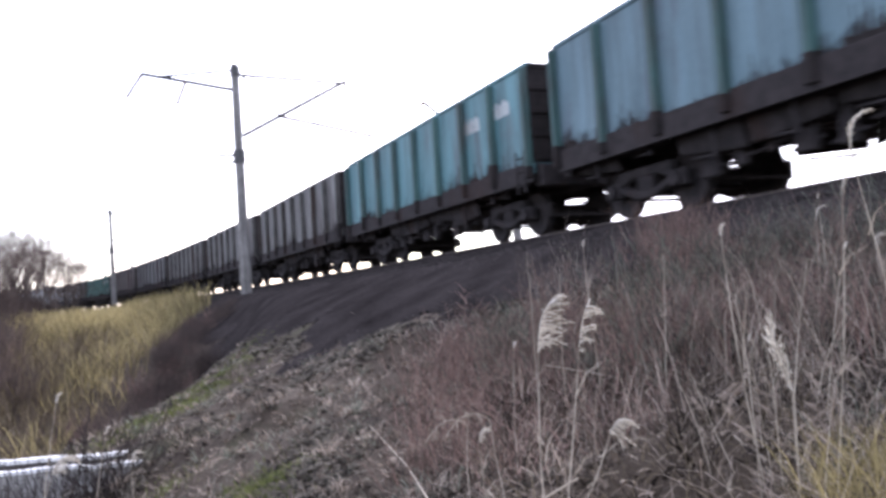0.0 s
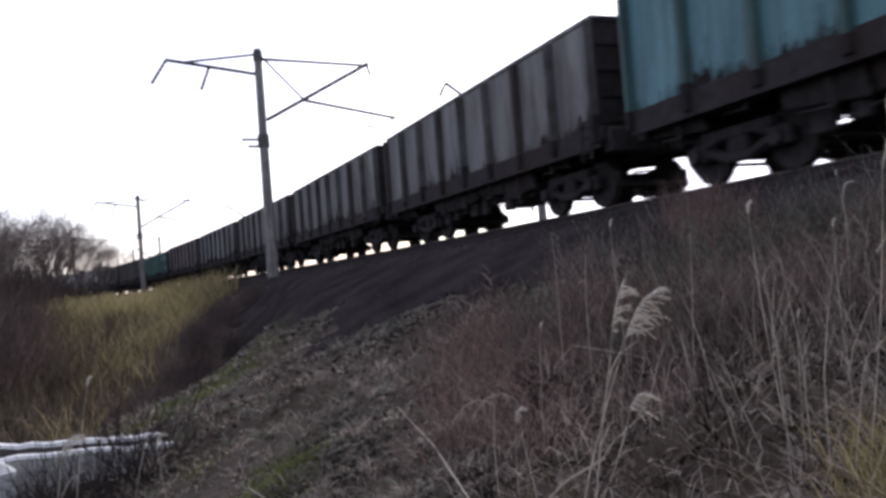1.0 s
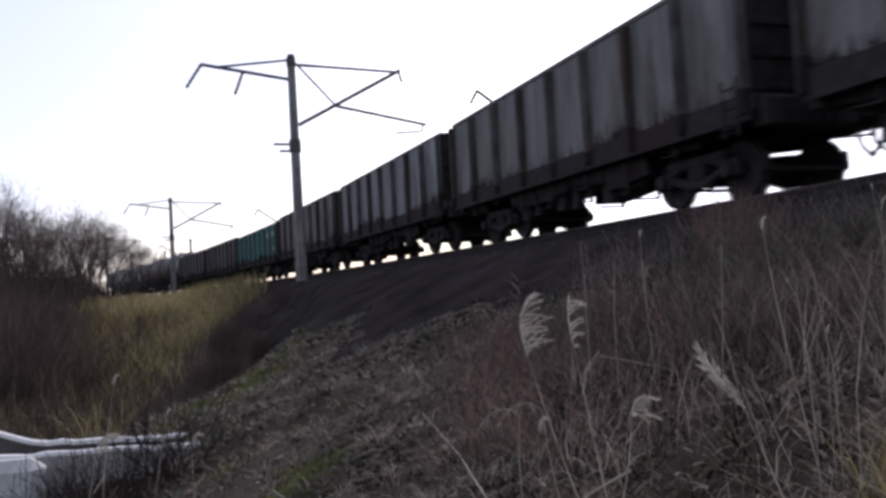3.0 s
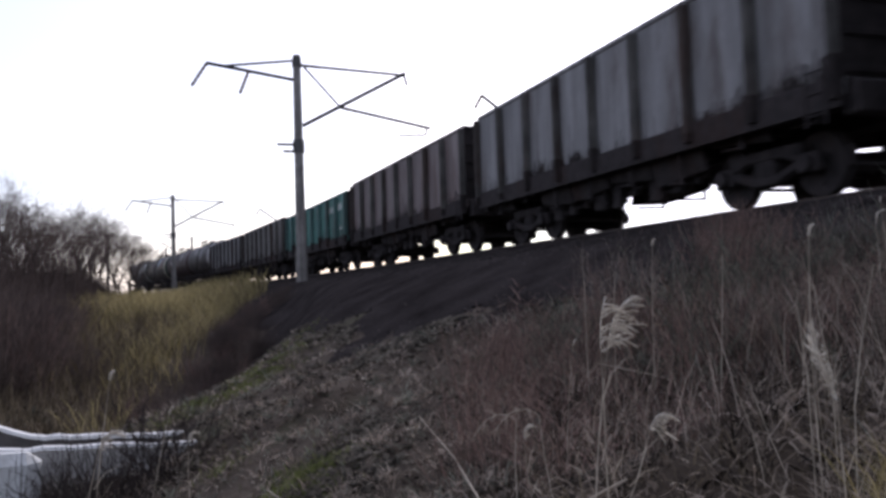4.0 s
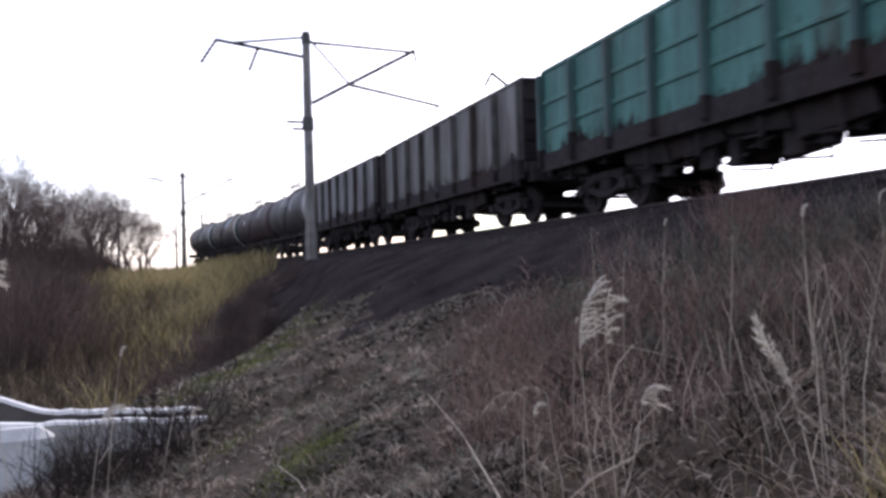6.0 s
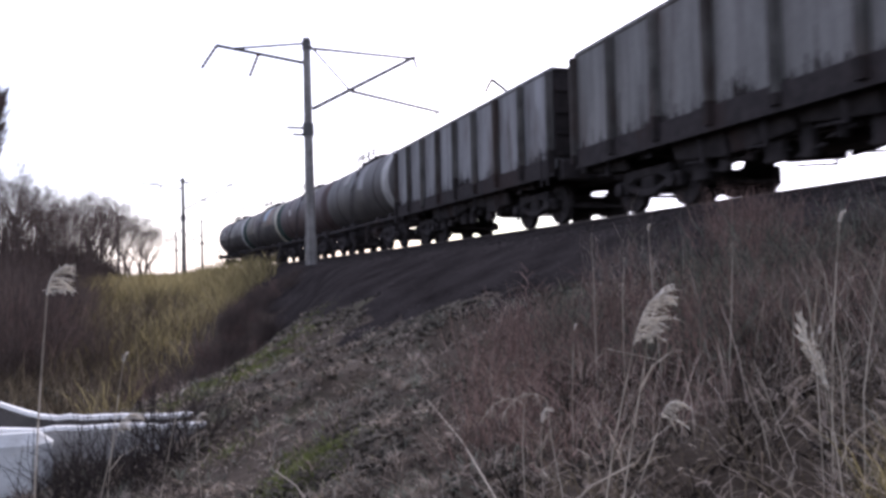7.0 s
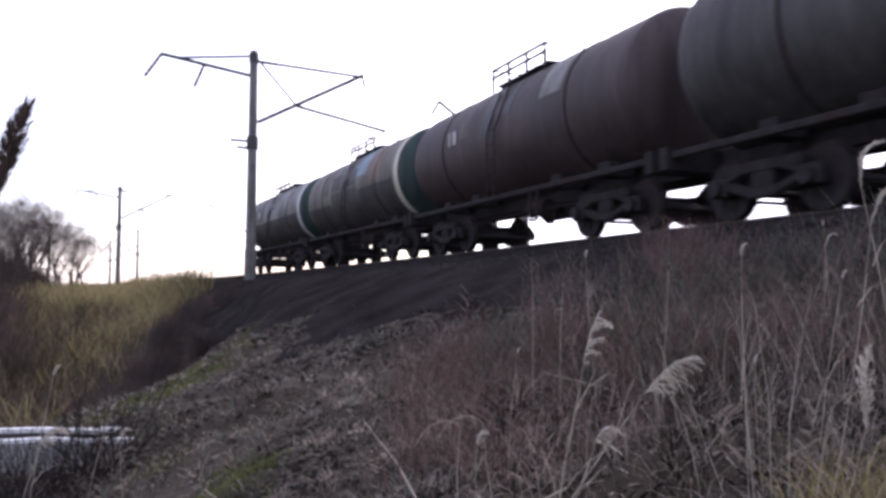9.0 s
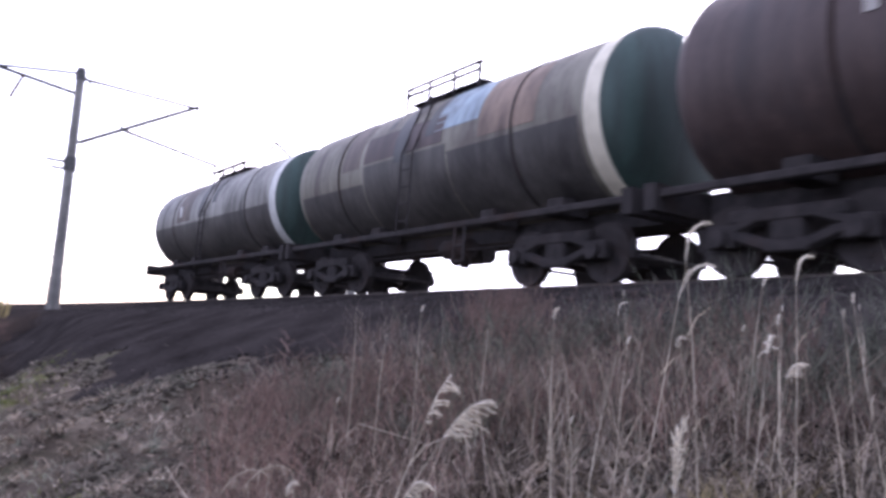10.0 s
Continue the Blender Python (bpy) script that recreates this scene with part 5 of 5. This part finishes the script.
def reeds():
    lead = [(A1_BASE, A1_LEN, 0.21, 0.9, A1_ROWS, 4, 0.11, 22), (A2_BASE, A2_LEN, 0.17, 0.3, A2_ROWS, 11, 0.07, 9), (B_BASE, B_LEN, 0.075, 1.2, B_ROWS, 19, 0.105, 13)]
    for base, length, plume, droop, rows, seed, strand, combs in lead:
        e = reed(length, plume, seed, droop, strand=strand, combs=combs)
        e.matrix_world = pose(*base)
        REEDS.append((e, [(t, pose(*base, rx, ry, 0)) for t, rx, ry in rows]))
    e = reed(0.79, 0.2, 67, 0.1, fill=11, spread=0.17, nod=-0.3)
    e.matrix_world = pose(*C_BASE)
    REEDS.append((e, [(t, pose(*C_BASE, rx, ry, 0)) for t, rx, ry in C_ROWS]))
    e = reed(1.5, 0.1, 53, 1.2, strand=0.06, combs=10)
    REEDS.append((e, [(t, pose(-0.38, 2.27, 0.08, 0, ry, 0)) for t, ry in LEFT_ROWS]))
    e = reed(1.75, 0.24, 59, 0.12, tuft="dark_plume", fill=60, spread=0.17, look_of="tall dry reed with a dark brown plume")
    REEDS.append((e, [(t, pose(-0.42, 2.27, 0.08, 0, ry, 0)) for t, ry in DARK_ROWS]))
    kinds = [reed(1.25, 0.2, 31, 1.0, fill=9, spread=0.07), reed(1.35, 0.18, 37, 2.2, strand=0.09, combs=15), reed(0.75, 0.14, 41, 3.0, strand=0.07), reed(1.1, 0.05, 47, 0.5, fill=5)]
    rs = np.random.RandomState(12)
    spots = []
    for i in range(18):
        b, r = rs.uniform(42, 68), rs.uniform(2.4, 4.4)
        spots.append((3 if i % 4 else i % 3, b, r, rs.uniform(0.42, 0.66), 4.0))
    spots += [(0, 46.0, 2.4, 0.7, 3.0), (0, 51.5, 2.5, 0.74, 3.0), (0, 57.0, 2.6, 0.68, 4.0), (1, 54.0, 2.2, 0.5, 4.0), (2, 24.0, 3.0, 0.5, 3.0), (3, 26.0, 3.4, 0.5, 3.0), (3, 32.0, 4.0, 0.7, 3.0), (3, 42.0, 2.6, 0.75, 4.0)]
    spots += [(2, -6.0, 4.6, 1.05, 4.0), (3, -9.0, 4.2, 0.95, 3.0), (3, -5.0, 4.4, 1.0, 3.0), (3, -2.0, 5.0, 0.8, 3.0), (2, 1.0, 5.6, 0.7, 4.0)]
    first = set()
    for k, b, r, sc, sway in spots:
        x, y = r * math.sin(radians(b)), r * math.cos(radians(b))
        base = Matrix.Translation((x, y, float(ground_z(x, y)) - 0.03))
        yaw, lx, ly = rs.uniform(-35, 35), rs.normal(0, 5), rs.normal(3, 6)
        ph, w = rs.uniform(0, 6.28), rs.uniform(2.2, 3.6)
        if k in first:
            e = copy_thing(kinds[k], base)
        else:
            e = kinds[k]
            first.add(k)
        e.scale = (sc, sc, sc)
        e.matrix_basis = base @ Matrix.Scale(sc, 4)
        rows = []
        for i in range(21):
            t = i * 0.5
            g = math.sin(w * t + ph) + 0.5 * math.sin(2.3 * w * t + 1.7 * ph)
            rows.append((t, base @ pose(0, 0, 0, lx + sway * 0.4 * g, ly + sway * g, yaw)))
        REEDS.append((e, rows))
    # broken stalks leaning in the grass
    for a, b in (((1.2, 4.13, 0.96), (1.08, 2.75, 0.74)), ((1.12, 2.5, 0.78), (1.4, 2.42, 0.97)), ((0.5, 4.9, 0.5), (0.62, 4.2, 0.42)), ((2.1, 3.9, 1.2), (2.35, 3.1, 1.05))):
        a, b = np.array(a), np.array(b)
        c = (a + b) / 2 + np.array([0.01, 0, 0.03])
        ob = sticks("fallen_stalk", [a, c], [c, b], [0.0026, 0.0032], [0.0032, 0.004], 6, M["straw"])
        tagged(ob, "pale broken reed stalk leaning in the grass", "stalk", "fallen stalks")


def dry_stalks():
    """Single dead stalks that stand in the tangle; two have a broken, drooping head."""
    rs = np.random.RandomState(91)
    stands = (((2.217, 2.96, 1.71), (2.181, 2.962, 1.201), False),
              ((1.991, 3.469, 1.66), (1.976, 3.473, 1.421), False),
              ((1.952, 3.716, 1.739), (1.956, 3.715, 1.486), False),
              ((1.747, 2.284, 1.224), (1.769, 2.218, 0.998), False),
              ((1.776, 2.268, 1.269), (1.832, 2.145, 0.927), False),
              ((1.747, 1.926, 1.577), (1.76, 1.893, 1.322), False),
              ((1.709, 1.958, 1.53), (1.699, 1.913, 1.135), False),
              ((1.141, 2.523, 1.184), (1.154, 2.452, 0.894), True),
              ((1.111, 2.641, 1.152), (1.082, 2.59, 0.87), True),
              ((1.715, 1.678, 1.632), (1.655, 1.707, 1.273), False))
    for top, low, broken in stands:
        top, low = np.array(top), np.array(low)
        foot = low + (low - top) * 0.15
        foot[2] = min(float(ground_z(foot[0], foot[1])) - 0.02, low[2] - 0.05)
        pts = [foot, low, (low + top) / 2 + rs.normal(0, 0.006, 3), top]
        radii = [0.0019, 0.0018, 0.0015, 0.0012]
        if broken:
            side = np.array([-0.9, 0.42, 0.0])
            for k in range(4):
                pts.append(pts[-1] + side * 0.035 + np.array([0, 0, 0.02 - 0.02 * k]))
                radii.append(0.0011)
        A, B, R0, R1 = list(pts[:-1]), list(pts[1:]), radii[:-1], radii[1:]
        for _ in range(26 if broken else 7):
            i = len(pts) - 1 - int(rs.randint(0, 4 if broken else 2))
            f = rs.normal(0, 1, 3) + np.array([-0.3, 0, -0.9 if broken else 0.6])
            A.append(pts[i]), B.append(pts[i] + f / np.linalg.norm(f) * rs.uniform(0.02, 0.055)), R0.append(0.0008), R1.append(0.0004)
        ob = sticks("dry_stalk", A, B, R0, R1, 5, M["straw"])
        tagged(ob, "dead stalk with a broken drooping head in the tangle" if broken else "thin dead weed stalk standing in the tangle", "stalk", "dry stalks")


def far_things():
    e = new("lattice_pylon")
    x, y = on_track(139, 14)[0].xy
    e.matrix_world = pose(x * 1.9, y * 1.9, 1.5)
    bm = bmesh.new()
    for a, b in ((-1, -1), (-1, 1), (1, -1), (1, 1)):
        rod(bm, (a * 1.6, b * 1.6, 0), (a * 0.35, b * 0.35, 11), 0.1, n=4)
    for i in range(5):
        z0, z1 = 11 * i / 5, 11 * (i + 1) / 5
        w0, w1 = 1.6 - 1.25 * z0 / 11, 1.6 - 1.25 * z1 / 11
        rod(bm, (-w0, -w0, z0), (w1, -w1, z1), 0.06, n=4)
        rod(bm, (w0, -w0, z0), (-w1, -w1, z1), 0.06, n=4)
    rod(bm, (-2.4, 0, 9.4), (2.4, 0, 9.4), 0.08, n=4)
    part("lattice", bm, M["galvanised"], e)
    tagged(e, "small grey lattice pylon far across the fields", "pylon")


ballast_apron()
rubble()
grasses()
bushes()
woods()
trough()
LEFT_ROWS = [(0, -7.3), (2, -6.3), (4, -4.3), (4.5, -2.5), (5, -2.8), (5.5, -4.3), (6.3, -1.3), (6.8, 2.3),
           (7, 2.6), (7.2, 1.9), (7.5, 2.2), (8, 1.7), (8.3, 2.7), (8.7, 2.7), (9, 1.2), (10, -3.3)]
DARK_ROWS = [(0, -5), (4, -5), (6.8, -4), (7.2, 2.5), (7.5, -3), (8, -1), (8.3, -4), (8.5, -3), (8.7, 4.9), (9, 5.2), (9.2, 2), (9.5, -2), (10, -3)]
A1_BASE, A1_LEN = (1.269, 2.383, 0.75), 0.645
A2_BASE, A2_LEN = (1.348, 2.397, 0.75), 0.652
B_BASE, B_LEN = (1.302, 2.388, 0.75), 0.42
A1_ROWS = [(0, 0.0, -0.6), (0.5, -0.5, -0.6), (0.9, 9.4, 14.0), (1.3, 9.1, 14.1), (1.5, 1.8, 2.7), (1.7, -6.6, -11.1), (1.9, -9.1, -17.6), (2.3, -9.3, -20.1), (2.7, -9.7, -20.5), (3.8, -0.4, 1.4), (4.2, 1.8, 5.5), (4.6, 7.6, 0.9),
           (5, 14.2, 5.8), (5.4, 13.5, -16.3), (5.7, 14.6, -16.0), (6.8, 15.9, -3.5), (7.2, 14.0, 4.7), (7.6, 22.2, -2.9), (8, 21.0, -0.3), (8.4, 20.6, 11.9), (8.8, 12.5, 22.1), (9.2, 22.0, 29.8), (9.6, 22.6, 30.2), (10, 13.6, 23.0)]
A2_ROWS = [(0, 0.9, 5.4), (0.5, 1.3, 5.6), (0.9, 3.3, 9.4), (1.3, -5.0, -5.2), (1.5, -4.9, -5.0), (1.9, -6.8, -8.1), (2.3, -9.3, -14.5), (2.7, -8.7, -13.2), (3.8, -3.2, -0.8), (4.2, 7.2, -10.9), (4.6, 7.5, -8.9),
           (5, 6.1, -11.7), (5.4, 12.7, -15.8), (5.7, 14.0, -16.2), (6.8, 15.0, -0.5), (7.2, 11.1, 0.3), (7.6, 11.8, -1.4), (8, 13.1, -1.3), (8.4, 18.4, -4.7), (8.8, 16.3, 0.5), (9.2, 1.5, 7.2), (9.6, 8.5, 17.4), (10, 5.9, 13.8)]
B_ROWS = [(0, 0, 30), (0.5, 3, 25), (1, 3, 24), (2.5, 3, 8), (4.5, 0, 26), (5.5, 4, 10), (7.5, 0, 28), (9, 0, 26), (10, 0, 26)]
C_BASE = (1.653, 1.674, 0.493)
C_ROWS = [(0, -6.4, 3.6), (0.3, -4.6, 4.7), (0.5, 0.6, 9.7), (0.9, 3.9, 13.0), (1.3, 6.2, 15.2), (1.5, -1.3, 8.1), (1.7, -15.9, -8.5), (1.9, -16.0, -8.5), (2.1, -16.2, -8.6), (2.3, -15.7, -9.0),
          (2.5, -18.4, -11.5), (2.7, -19.6, -14.5), (3.8, -11.7, -2.6), (4.2, -6.4, 3.2), (4.6, -9.2, 0.7), (5, -8.8, 1.3), (5.4, -11.2, -3.2), (5.7, -14.9, -6.3), (6.8, -11.9, -2.7), (7.2, -9.6, 0.6),
          (7.6, -9.0, 0.8), (8, -8.6, 1.2), (8.4, 1.1, 10.9), (8.8, 4.8, 13.8), (9.2, 3.3, 11.9), (9.5, 4.4, 12.8), (9.8, 6.0, 13.3), (10, 7.0, 14.8)]
reeds()
dry_stalks()
far_things()



# ---------------- what moves ----------------
def motions():
    for e, rows in REEDS:
        walk(e, rows)
    for wagon, offset in TRAIN:
        rows = []
        for i in range(41):
            t = i * 0.25
            s = TRAIN_AT - SPEED * (t - 5.5) + offset
            # the wagon stands on the curve like a chord between its two bogies
            a, _ = on_track(s + 2)
            b, _ = on_track(s + 10.7)
            d = b - a
            yaw = math.degrees(math.atan2(-d.x, d.y))
            m = pose(a.x, a.y, a.z, 0, 0, yaw) @ pose(0, -2, 0)
            rows.append((t, m))
        walk(wagon, rows)
    spin = [(i / FPS, math.degrees(SPEED / 0.475) * i / FPS) for i in range(301)]
    for wagon, offset in TRAIN:
        for truck in [c for c in wagon.children if c.name.startswith("bogie")]:
            for ws in [c for c in truck.children if c.name.startswith("wheelset")]:
                y = ws.location.y
                walk(ws, [(t, pose(0, y, 0, a % 360)) for t, a in spin])


motions()
